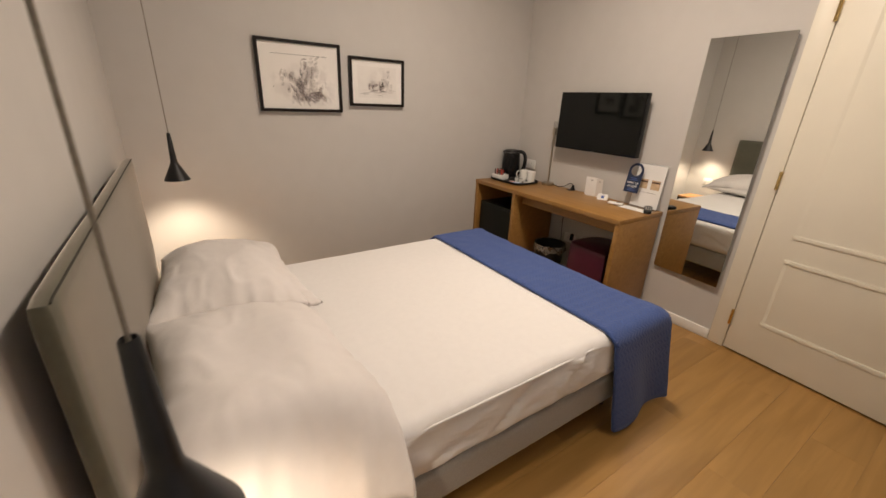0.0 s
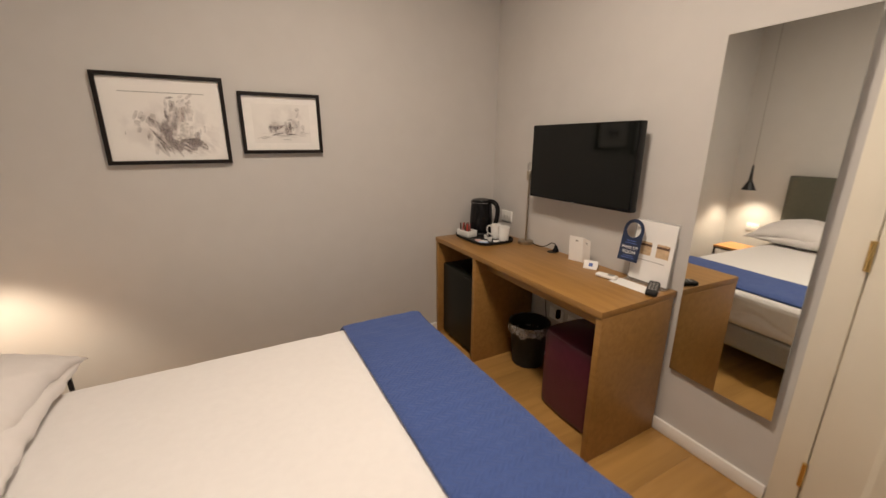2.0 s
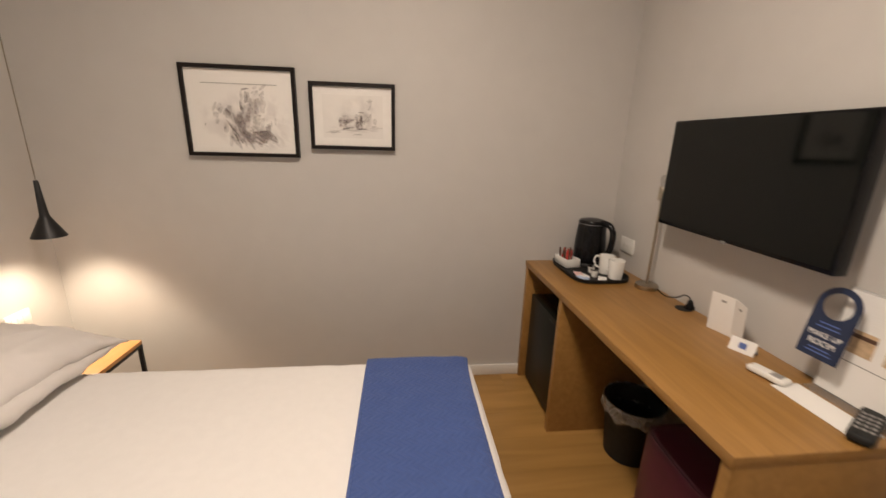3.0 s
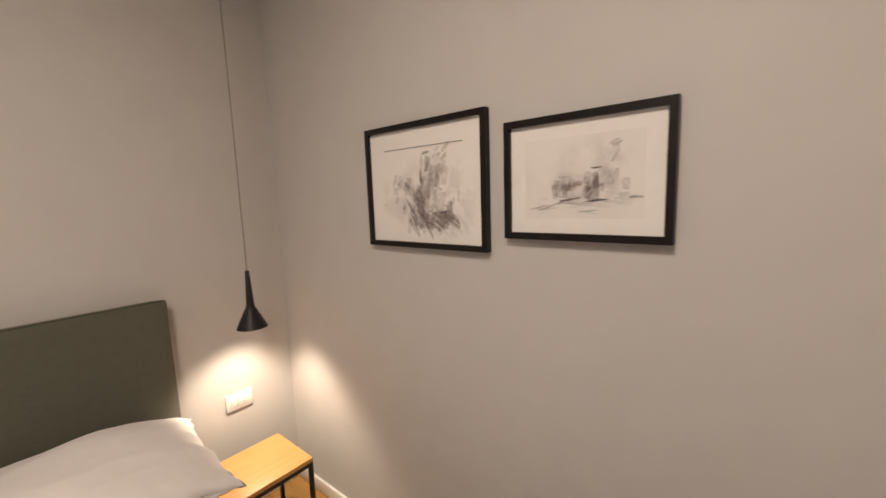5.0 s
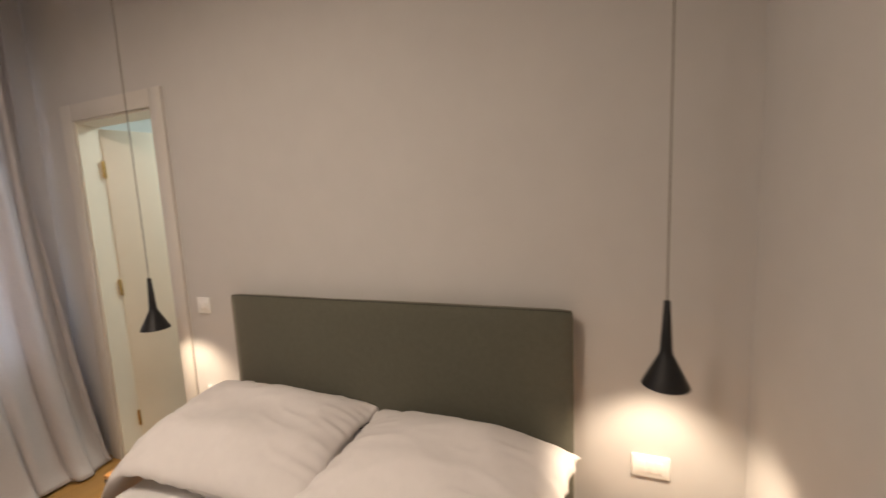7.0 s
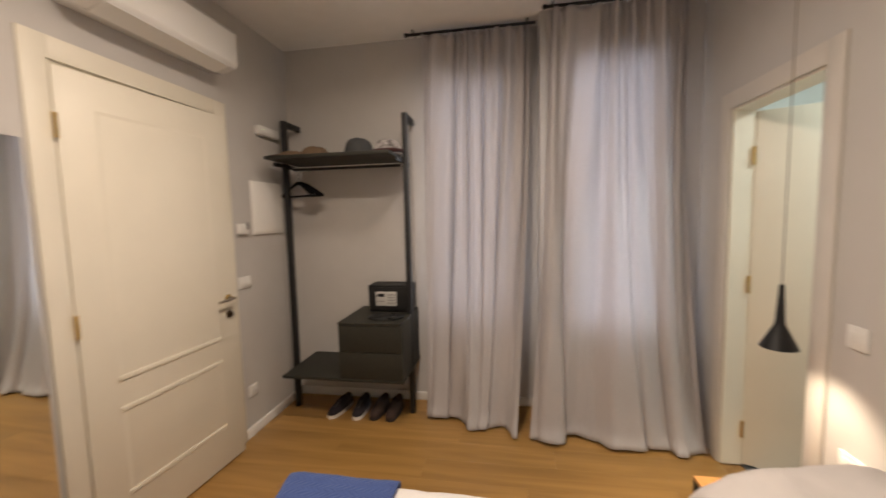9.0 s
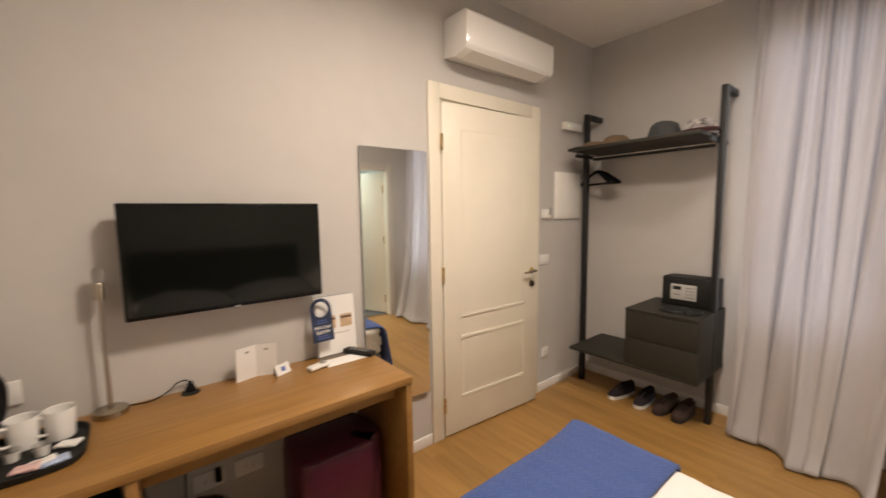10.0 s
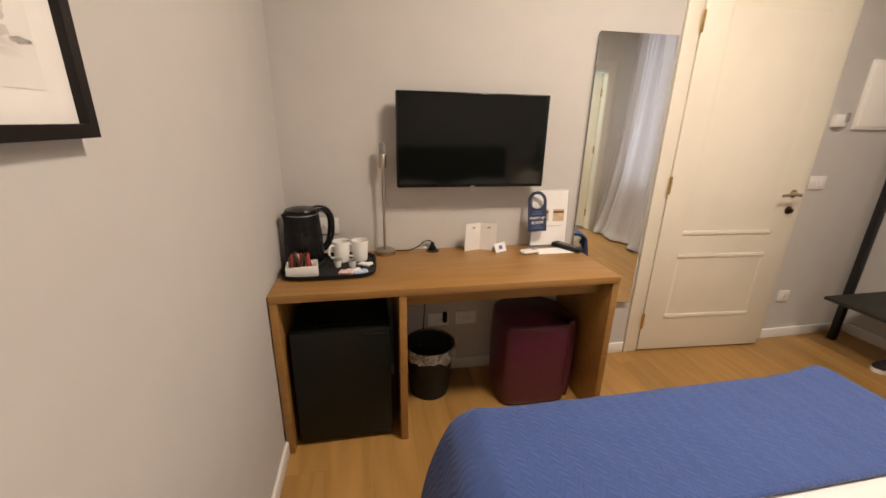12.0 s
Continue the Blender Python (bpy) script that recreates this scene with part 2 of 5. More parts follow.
def curtain_cloth():
    m = material("grey_lilac_curtain", (0.62, 0.59, 0.59), 0.9, 0, 90, 0.03, 0.25, 500, sheen=0.2, large=0.02)
    n, l = m.node_tree.nodes, m.node_tree.links
    tr = n.new("ShaderNodeBsdfTranslucent")
    tr.inputs["Color"].default_value = (0.62, 0.605, 0.615, 1)
    mix = n.new("ShaderNodeMixShader")
    mix.inputs["Fac"].default_value = 0.35
    l.new(n["Principled BSDF"].outputs["BSDF"], mix.inputs[1])
    l.new(tr.outputs["BSDF"], mix.inputs[2])
    l.new(mix.outputs["Shader"], n["Material Output"].inputs["Surface"])
    return m


CURTAIN = curtain_cloth()


def quilt_cloth():
    """Blue quilted cotton with a small stitched herringbone."""
    m = material("blue_quilted_cotton", (0.046, 0.086, 0.262), 0.9, 0, 50, 0.07, 0, 60, sheen=0.12, large=0.05)
    n, l = m.node_tree.nodes, m.node_tree.links
    cut, add, mp = n.new("ShaderNodeSeparateXYZ"), n.new("ShaderNodeMath"), n.new("ShaderNodeCombineXYZ")
    l.new(n["Texture Coordinate"].outputs["Object"], cut.inputs["Vector"])
    l.new(cut.outputs["Y"], add.inputs[0])
    l.new(cut.outputs["Z"], add.inputs[1])
    l.new(cut.outputs["X"], mp.inputs["X"])
    l.new(add.outputs[0], mp.inputs["Y"])
    bent = n.new("ShaderNodeTexNoise")
    bent.inputs["Scale"].default_value = 14
    l.new(mp.outputs["Vector"], bent.inputs["Vector"])
    warp = n.new("ShaderNodeVectorMath")
    warp.operation = "MULTIPLY_ADD"
    warp.inputs[1].default_value = (0.022, 0.022, 0.0)
    l.new(bent.outputs["Color"], warp.inputs[0])
    l.new(mp.outputs["Vector"], warp.inputs[2])
    # short slanted ribs in columns, turning from column to column like herringbone

    def calc(kind, left, right):
        node = n.new("ShaderNodeMath")
        node.operation = kind
        for slot, value in enumerate((left, right)):
            if isinstance(value, float):
                node.inputs[slot].default_value = value
            elif value is not None:
                l.new(value, node.inputs[slot])
        return node.outputs[0]

    flat = n.new("ShaderNodeSeparateXYZ")
    l.new(warp.outputs["Vector"], flat.inputs["Vector"])
    column = calc("PINGPONG", flat.outputs["Y"], 0.024)
    rib = calc("SINE", calc("MULTIPLY", calc("ADD", flat.outputs["X"], column), 2 * math.pi / 0.023), None)
    share = calc("DIVIDE", column, 0.024)
    ends = calc("MULTIPLY", calc("MULTIPLY", share, calc("SUBTRACT", 1.0, share)), 4.0)
    height = calc("MULTIPLY", rib, ends)
    bp = n.new("ShaderNodeBump")
    bp.inputs["Strength"].default_value, bp.inputs["Distance"].default_value = 0.30, 0.006
    l.new(height, bp.inputs["Height"])
    l.new(bp.outputs["Normal"], n["Principled BSDF"].inputs["Normal"])
    return m


QUILT = quilt_cloth()


def sketch(name, spots, seed, sheet_tone=(0.80, 0.775, 0.74)):
    """Paper with a soft grey wash drawing: blots of noise inside a few ovals (centre x, z, half sizes, darkness)."""
    m = material(name, sheet_tone, 0.85)
    n, l = m.node_tree.nodes, m.node_tree.links
    tc = n["Texture Coordinate"]
    total = None
    for i, (cx, cz, sx, sz, dark, scale, stretch, turn) in enumerate(spots):
        mp = n.new("ShaderNodeMapping")
        mp.vector_type = "TEXTURE"
        mp.inputs["Location"].default_value, mp.inputs["Scale"].default_value = (cx, 0, cz), (sx, 1, sz)
        l.new(tc.outputs["Object"], mp.inputs["Vector"])
        g = n.new("ShaderNodeTexGradient")
        g.gradient_type = "SPHERICAL"
        l.new(mp.outputs["Vector"], g.inputs["Vector"])
        soft = n.new("ShaderNodeMapRange")
        soft.inputs["From Min"].default_value, soft.inputs["From Max"].default_value = 0.0, 0.45
        l.new(g.outputs["Fac"], soft.inputs["Value"])
        m2 = n.new("ShaderNodeMapping")
        m2.vector_type = "TEXTURE"
        m2.inputs["Rotation"].default_value = (0, radians(turn), 0)
        m2.inputs["Scale"].default_value = (1, 1, 1 / stretch)
        m2.inputs["Location"].default_value = (seed + i * 3.1, 0, seed)
        l.new(tc.outputs["Object"], m2.inputs["Vector"])
        t = n.new("ShaderNodeTexNoise")
        t.inputs["Scale"].default_value, t.inputs["Detail"].default_value, t.inputs["Distortion"].default_value = scale, 6, 0.25
        l.new(m2.outputs["Vector"], t.inputs["Vector"])
        r = n.new("ShaderNodeMapRange")
        r.inputs["From Min"].default_value, r.inputs["From Max"].default_value = 0.44, 0.57
        r.inputs["To Max"].default_value = dark
        l.new(t.outputs["Fac"], r.inputs["Value"])
        p = n.new("ShaderNodeMath")
        p.operation = "MULTIPLY"
        l.new(r.outputs["Result"], p.inputs[0])
        l.new(soft.outputs["Result"], p.inputs[1])
        total = plus(n, l, total, p.outputs[0])
    mix = n.new("ShaderNodeMix")
    mix.data_type, mix.clamp_factor = "RGBA", True
    mix.inputs["A"].default_value, mix.inputs["B"].default_value = (*sheet_tone, 1), (0.21, 0.175, 0.175, 1)
    l.new(total, mix.inputs["Factor"])
    l.new(mix.outputs["Result"], n["Principled BSDF"].inputs["Base Color"])
    return m


# ---- building helpers ----
def mesh_of(bm, name, mat, smooth=None):
    bmesh.ops.recalc_face_normals(bm, faces=bm.faces)
    me = bpy.data.meshes.new(name)
    bm.to_mesh(me)
    bm.free()
    if mat:
        me.materials.append(mat)
    if smooth:
        me.polygons.foreach_set("use_smooth", [True] * len(me.polygons))
        me.set_sharp_from_angle(angle=radians(smooth))
    return me


def part(name, bm, mat, parent=None, label="", smooth=40):
    ob = new(name, mesh_of(bm, name, mat, smooth))
    if parent:
        ob.parent = parent
    if label:
        ob["label"] = label
    return ob


def thing(name, label, category, at=(0, 0, 0), rz=0, group=""):
    """An empty at a thing's base; its parts are made in its own frame."""
    ob = new(name)
    ob.empty_display_size = 0.05
    ob.matrix_world = pose(*at, 0, 0, rz)
    return tagged(ob, label, category, group)


def structure(name, bm, mat, label="", category="", smooth=40):
    return tagged(part(name, bm, mat, None, "", smooth), label, category or name.split("_")[0], "", "structure")


def box(lo, hi, bevel=0.0, seg=2, bm=None):
    b = bmesh.new()
    bmesh.ops.create_cube(b, size=1)
    for v in b.verts:
        v.co = Vector([l + (c + 0.5) * (h - l) for l, h, c in zip(lo, hi, v.co)])
    if bevel:
        bmesh.ops.bevel(b, geom=b.edges[:], offset=bevel, segments=seg, profile=0.5, affect="EDGES")
    return join(bm, b) if bm else b


def join(bm, other):
    me = bpy.data.meshes.new("tmp")
    other.to_mesh(me)
    other.free()
    bm.from_mesh(me)
    bpy.data.meshes.remove(me)
    return bm


def boxes(*specs, bevel=0.0):
    bm = bmesh.new()
    for lo, hi in specs:
        box(lo, hi, bevel, 2, bm)
    return bm


def rod(a, b, ra, rb=None, seg=16, bm=None):
    """A round bar from a to b."""
    own = bmesh.new()
    a, b = Vector(a), Vector(b)
    bmesh.ops.create_cone(own, cap_ends=True, segments=seg, radius1=ra, radius2=ra if rb is None else rb, depth=(b - a).length)
    q = (b - a).to_track_quat("Z", "Y").to_matrix().to_4x4()
    bmesh.ops.transform(own, matrix=Matrix.Translation((a + b) / 2) @ q, verts=own.verts)
    return join(bm, own) if bm else own


def lathe(profile, seg=32, bm=None, at=(0, 0, 0)):
    """A turned shape from (radius, height) pairs."""
    own = bmesh.new()
    rings = []
    for r, z in profile:
        if r < 1e-5:
            rings.append([own.verts.new((at[0], at[1], at[2] + z))])
        else:
            rings.append([own.verts.new((at[0] + r * math.cos(2 * math.pi * i / seg), at[1] + r * math.sin(2 * math.pi * i / seg), at[2] + z)) for i in range(seg)])
    for p, q in zip(rings, rings[1:]):
        for i in range(seg):
            c = [p[i % len(p)], p[(i + 1) % len(p)], q[(i + 1) % len(q)], q[i % len(q)]]
            c = [v for k, v in enumerate(c) if v not in c[:k]]
            if len(c) > 2:
                own.faces.new(c)
    return join(bm, own) if bm else own


def tube(points, r, seg=8, bm=None):
    """A round cord along points."""
    own = bmesh.new()
    pts = [Vector(p) for p in points]
    rings = []
    for i, p in enumerate(pts):
        d = (pts[min(i + 1, len(pts) - 1)] - pts[max(i - 1, 0)]).normalized()
        up = Vector((0, 0, 1)) if abs(d.z) < 0.9 else Vector((1, 0, 0))
        s = d.cross(up).normalized()
        u = s.cross(d)
        rings.append([own.verts.new(p + r * (math.cos(2 * math.pi * k / seg) * s + math.sin(2 * math.pi * k / seg) * u)) for k in range(seg)])
    for p, q in zip(rings, rings[1:]):
        for k in range(seg):
            own.faces.new((p[k], p[(k + 1) % seg], q[(k + 1) % seg], q[k]))
    own.faces.new(rings[0])
    own.faces.new(rings[-1][::-1])
    return join(bm, own) if bm else own


def curve_points(points, steps=8):
    """Catmull-Rom through a few points."""
    p = [Vector(points[0])] + [Vector(q) for q in points] + [Vector(points[-1])]
    out = []
    for a, b, c, d in zip(p, p[1:], p[2:], p[3:]):
        for k in range(steps):
            t = k / steps
            out.append(0.5 * (2 * b + (c - a) * t + (2 * a - 5 * b + 4 * c - d) * t * t + (3 * b - a - 3 * c + d) * t ** 3))
    return out + [p[-1]]


def soft_box(lo, hi, r, n=12, shape=None):
    """A rounded box as a fine grid; shape(point) may move each point."""
    bm = bmesh.new()
    bmesh.ops.create_cube(bm, size=2)
    bmesh.ops.subdivide_edges(bm, edges=bm.edges[:], cuts=n, use_grid_fill=True)
    lo, hi = Vector(lo), Vector(hi)
    for v in bm.verts:
        p = Vector([l + (math.sin(c * math.pi / 2) * 0.35 + c * 0.65 + 1) / 2 * (h - l) for l, h, c in zip(lo, hi, v.co)])
        q = Vector([min(max(c, l + r), h - r) for c, l, h in zip(p, lo, hi)])
        d = p - q
        p = q + d.normalized() * r if d.length > 1e-6 else p
        v.co = shape(p) if shape else p
    return bm


def sheet(f, nu, nv):
    """An open cloth f(u, v) over the unit square."""
    bm = bmesh.new()
    g = [[bm.verts.new(f(i / nu, j / nv)) for j in range(nv + 1)] for i in range(nu + 1)]
    for i in range(nu):
        for j in range(nv):
            bm.faces.new((g[i][j], g[i + 1][j], g[i + 1][j + 1], g[i][j + 1]))
    return bm


def thicken(ob, depth):
    s = ob.modifiers.new("thickness", "SOLIDIFY")
    s.thickness, s.offset = depth, 0
    return ob


def lettering(name, text, size, mat, parent, m):
    """Words as a flat mesh part."""
    data = bpy.data.curves.new(name, "FONT")
    data.body, data.size, data.align_x, data.extrude = text, size, "CENTER", 0.0004
    tmp = bpy.data.objects.new(name, data)
    me = bpy.data.meshes.new_from_object(tmp)
    bpy.data.objects.remove(tmp)
    me.materials.clear()
    me.materials.append(mat)
    ob = new(name, me)
    ob.parent = parent
    ob.matrix_basis = m
    return ob


def ring_moulding(w, h, depth=0.008, wide=0.028):
    """A raised frame moulding round a door panel, in the x-z plane, standing out to -y."""
    bm = bmesh.new()
    steps = ((0, 0), (0.3, 0.8), (0.55, 1.0), (0.8, 0.75), (1, 0))
    rings = []
    for s, d in steps:
        o = s * wide
        rings.append([bm.verts.new((x, -d * depth, z)) for x, z in ((o, o), (w - o, o), (w - o, h - o), (o, h - o))])
    for p, q in zip(rings, rings[1:]):
        for k in range(4):
            bm.faces.new((p[k], p[(k + 1) % 4], q[(k + 1) % 4], q[k]))
    return bm


# ---- the room ----
W, E, N, S, S2, TOP, STEP = -0.15, 2.88, 2.92, -0.87, -0.66, 2.87, 0.87
TH = 0.12
DOOR_Y0, DOOR_Y1, DOOR_H = -0.04, 0.845, 2.165
BATH_Y0, BATH_Y1, BATH_H = -0.31, 0.345, 2.07

structure("floor", box((W - TH, S - 0.4, -0.12), (E + TH, N + TH, -0.012)), JOINT, "dark bed under the oak floor planks", "floor")
structure("ceiling", box((W - TH, S - 0.4, TOP), (E + TH, N + TH, TOP + 0.12)), CEIL, "plain off-white painted plaster ceiling", "ceiling")
structure("wall_north", box((W - TH, N, 0), (E + TH, N + TH, TOP)), WALL, "smooth warm grey painted wall with framed drawings", "wall")
structure("wall_east", boxes(((E, S, 0), (E + TH, DOOR_Y0, TOP)), ((E, DOOR_Y1, 0), (E + TH, N, TOP)), ((E, DOOR_Y0, DOOR_H), (E + TH, DOOR_Y1, TOP))),
          WALL, "smooth warm grey painted wall with the entrance door", "wall")
structure("wall_west", boxes(((W - TH, S2, 0), (W, BATH_Y0, TOP)), ((W - TH, BATH_Y1, 0), (W, N, TOP)), ((W - TH, BATH_Y0, BATH_H), (W, BATH_Y1, TOP))),
          WALL, "smooth warm grey painted wall behind the bed", "wall")
# two windows stand behind the curtains
structure("wall_south", boxes(((1.73, S - 0.25, 0), (E + TH, S, TOP)), ((STEP, S - 0.25, 0), (1.73, S, 0.56)), ((STEP, S - 0.25, 2.62), (1.73, S, TOP)),
                              ((STEP, S - 0.25, 0.56), (1.03, S, 2.62)),
                              ((W - TH, S2 - 0.25, 0), (STEP, S2, 0.56)), ((W - TH, S2 - 0.25, 2.62), (STEP, S2, TOP)),
                              ((0.70, S2 - 0.25, 0.56), (STEP, S2, 2.62)), ((W - TH, S2 - 0.25, 0.56), (0.12, S2, 2.62))),
          WALL, "warm grey painted wall with two curtained windows", "wall")


def window(name, x0, x1, y, z0, z1):
    w = thing(name, "white casement window behind closed curtains", "window", (x0, y, z0))
    w["kind"] = "structure"
    a, h, f = x1 - x0, z1 - z0, 0.055
    part("window_frame", boxes(((0, 0, 0), (f, 0.06, h)), ((a - f, 0, 0), (a, 0.06, h)), ((f, 0, 0), (a - f, 0.06, f)), ((f, 0, h - f), (a - f, 0.06, h)),
                               ((a / 2 - 0.03, 0, f), (a / 2 + 0.03, 0.06, h - f))), TRIM, w)
    for p0, p1 in ((f, a / 2 - 0.03), (a / 2 + 0.03, a - f)):
        g = part("pane", box((p0, 0.025, f), (p1, 0.031, h - f)), GLASS, w)
        g.visible_shadow = False


window("window_1", 1.03, 1.73, S - 0.20, 0.56, 2.62)
window("window_2", 0.12, 0.70, S2 - 0.20, 0.56, 2.62)

# skirting boards
SK = 0.07
for name, lo, hi in (("baseboard", (W, N - 0.014, 0), (E, N, SK)), ("baseboard", (E - 0.014, DOOR_Y1 + 0.095, 0), (E, N - 0.014, SK)),
                     ("baseboard", (E - 0.014, S + 0.014, 0), (E, DOOR_Y0 - 0.095, SK)), ("baseboard", (STEP, S, 0), (E, S + 0.014, SK)),
                     ("baseboard", (W, BATH_Y1 + 0.095, 0), (W + 0.014, N - 0.014, SK)), ("baseboard", (W, S2, 0), (STEP, S2 + 0.014, SK))):
    structure(name, box(lo, hi, 0.004), TRIM, "low white painted skirting board along the wall", "baseboard")


def casing(name, y0, y1, h, x, out, label, paint):
    """Flat door trim round an opening, on the wall face x, standing out by out."""
    a, b = sorted((x, x + out))
    c = 0.09
    structure(name, boxes(((a, y0 - c, 0), (b, y0, h + c)), ((a, y1, 0), (b, y1 + c, h + c)), ((a, y0, h), (b, y1, h + c)), bevel=0.003), paint, label, "door trim")


casing("trim", DOOR_Y0, DOOR_Y1, DOOR_H, E, -0.016, "cream white painted trim round the entrance door", WHITE)
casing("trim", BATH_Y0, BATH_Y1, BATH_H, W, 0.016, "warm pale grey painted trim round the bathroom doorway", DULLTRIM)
for x0, x1, y0, y1, h in ((E, E + TH, DOOR_Y0, DOOR_Y1, DOOR_H), (W - TH, W, BATH_Y0, BATH_Y1, BATH_H)):
    structure("door_lining", boxes(((x0, y0, 0), (x1, y0 + 0.012, h - 0.012)), ((x0, y1 - 0.012, 0), (x1, y1, h - 0.012)), ((x0, y0, h - 0.012), (x1, y1, h))),
              WHITE, "cream white painted lining of a doorway", "door trim")


def panel_door(name, label, at, rz, w, h, plain=False):
    """A leaf hinged at its origin, along +x, its room face to -y; mouldings on both faces."""
    d = thing(name, label, "door", at, rz)
    d["kind"] = "structure"
    t = 0.04
    part("leaf", box((0, 0, 0.006), (w, t, h), 0.003), WHITE, d)
    for z0, z1 in () if plain else ((0.778, h - 0.13), (0.228, 0.672)):
        for side in (0, 1):
            bm = ring_moulding(w - 0.26, z1 - z0, 0.006 if side else 0.0006, 0.044)
            for z in (0.004, z1 - z0 - 0.034):
                if z1 < 1 or z < 0.1:
                    box((0.010, -0.0062, z + 0.003), (w - 0.270, 0.0, z + 0.027), 0.0055, 4, bm)
            m = pose(0.13, 0.0005, z0) if not side else pose(w - 0.13, t - 0.0005, z0, 0, 0, 180)
            bmesh.ops.transform(bm, matrix=m, verts=bm.verts)
            part("panel_moulding", bm, WHITE, d)
    for z in (0.22, 1.08, h - 0.24):
        part("hinge", rod((-0.006, -0.008, z - 0.05), (-0.006, -0.008, z + 0.05), 0.008), BRASS, d, "brass hinge")
    return d


ajar = math.degrees(math.asin(0.055 / 0.87))
door = panel_door("door_1", "cream white panelled entrance door with brass lever, slightly ajar", (E - 0.02, DOOR_Y1 - 0.005, 0.006), -90 - ajar, 0.87, 2.14)
bm = rod((0.81, -0.004, 1.03), (0.81, -0.05, 1.03), 0.010)
tube(curve_points([(0.81, -0.048, 1.03), (0.78, -0.052, 1.032), (0.74, -0.05, 1.03), (0.695, -0.047, 1.026)]), 0.008, 8, bm)
lever = part("lever_handle", bm, AGEDBRASS, door, "aged brass lever handle")
part("rosette", lathe([(0, 0), (0.024, 0), (0.024, 0.004), (0.018, 0.008), (0, 0.008)], 24), BRASS, door).matrix_basis = pose(0.81, 0, 1.03, 90, 0, 0)
part("lock_knob", lathe([(0, 0), (0.024, 0), (0.024, 0.005), (0.012, 0.008), (0.012, 0.018), (0.015, 0.022), (0, 0.024)], 24), DARKBRONZE, door, "dark bronze turn knob").matrix_basis = pose(0.81, 0, 0.93, 90, 0, 0)
for z in (1.03, 0.93):
    part("door_knob", lathe([(0, 0), (0.03, 0), (0.03, 0.004), (0.011, 0.01), (0.011, 0.025), (0.026, 0.036), (0.026, 0.05), (0, 0.058)], 24), BRASS, door, "round brass knob").matrix_basis = pose(0.81, 0.04, z, -90, 0, 0)
part("number_four", boxes(((-0.004, 0, -0.11), (0.004, 0.006, 0.10)), ((-0.055, 0, -0.004), (0.02, 0.006, 0.004))), BRASS, door, "slim brass numeral 4").matrix_basis = pose(0.435, 0.041, 1.62)
part("number_stroke", box((-0.004, 0, 0), (0.004, 0.006, 0.115)), BRASS, door).matrix_basis = pose(0.385, 0.041, 1.62, 0, 28, 0)

bath_door = panel_door("door_2", "plain white bathroom door standing wide open", (W - TH + 0.01, BATH_Y0 + 0.02, 0.006), 152, 0.62, 2.04, True)

structure("door_threshold", box((E + 0.004, DOOR_Y0 + 0.013, 0.0), (E + 0.034, DOOR_Y1 - 0.013, 0.004), 0.001), TRIM, "thin pale threshold strip under the entrance door", "threshold")

# the bathroom past the open door
structure("bathroom_floor", box((-1.75, -0.75, -0.12), (W - TH, 1.40, -0.004)), TILEDARK, "dark slate grey bathroom floor", "floor")
structure("bathroom_wall", boxes(((-1.85, -0.85, 0), (-1.75, 1.5, 2.5)), ((-1.75, -0.85, 0), (W - TH, -0.75, 2.5)), ((-1.75, 1.40, 0), (W - TH, 1.5, 2.5))),
          BATHWALL, "pale bathroom walls", "wall")
structure("bathroom_ceiling", box((-1.85, -0.85, 2.5), (W - TH, 1.5, 2.6)), BATHWALL, "pale bathroom ceiling", "ceiling")
tagged(part("bathroom_ceiling_light", box((-1.10, 0.20, 2.44), (-0.80, 0.50, 2.499), 0.006), COOLPANEL), "square cool white lit bathroom ceiling light", "ceiling light")

# the corridor outside the entrance door
structure("corridor_floor", box((E + TH, -0.9, -0.12), (E + TH + 1.3, 1.7, -0.004)), FLOORWOOD, "oak corridor floor", "floor")
structure("corridor_wall", boxes(((E + TH + 1.3, -1.0, 0), (E + TH + 1.4, 1.8, TOP)), ((E + TH, -1.0, 0), (E + TH + 1.3, -0.9, TOP)), ((E + TH, 1.7, 0), (E + TH + 1.3, 1.8, TOP))),
          CORRBLUE, "deep blue painted corridor wall", "wall")
structure("corridor_ceiling", box((E + TH, -1.0, TOP), (E + TH + 1.4, 1.8, TOP + 0.1)), CEIL, "white corridor ceiling", "ceiling")
wains = structure("wainscot", boxes(((E + TH + 1.27, -0.9, 0), (E + TH + 1.299, 1.7, 1.30)), ((E + TH + 1.25, -0.9, 1.30), (E + TH + 1.299, 1.7, 1.33))), WHITE, "white panelled wainscot in the corridor", "wall panelling")
for y in (-0.75, 0.05, 0.85):
    bm = ring_moulding(0.68, 0.95, 0.01, 0.03)
    bmesh.ops.transform(bm, matrix=pose(E + TH + 1.2695, y + 0.68, 0.2, 0, 0, -90), verts=bm.verts)
    part("panel_moulding", bm, WHITE, wains)

# ---- bed ----
BX0, BX1, BY0, BY1 = -0.07, 1.93, 0.83, 2.255
bed = thing("bed", "double bed with grey fabric base and tall dark grey-green velvet headboard", "bed", (0, 0, 0))
HB0, HB1 = 0.82, 2.39


def hb_shape(p):
    return p + Vector((0.004 * noise.noise(p * 3.0), 0, 0.004 * noise.noise(p * 2.0 + Vector((5, 0, 0)))))


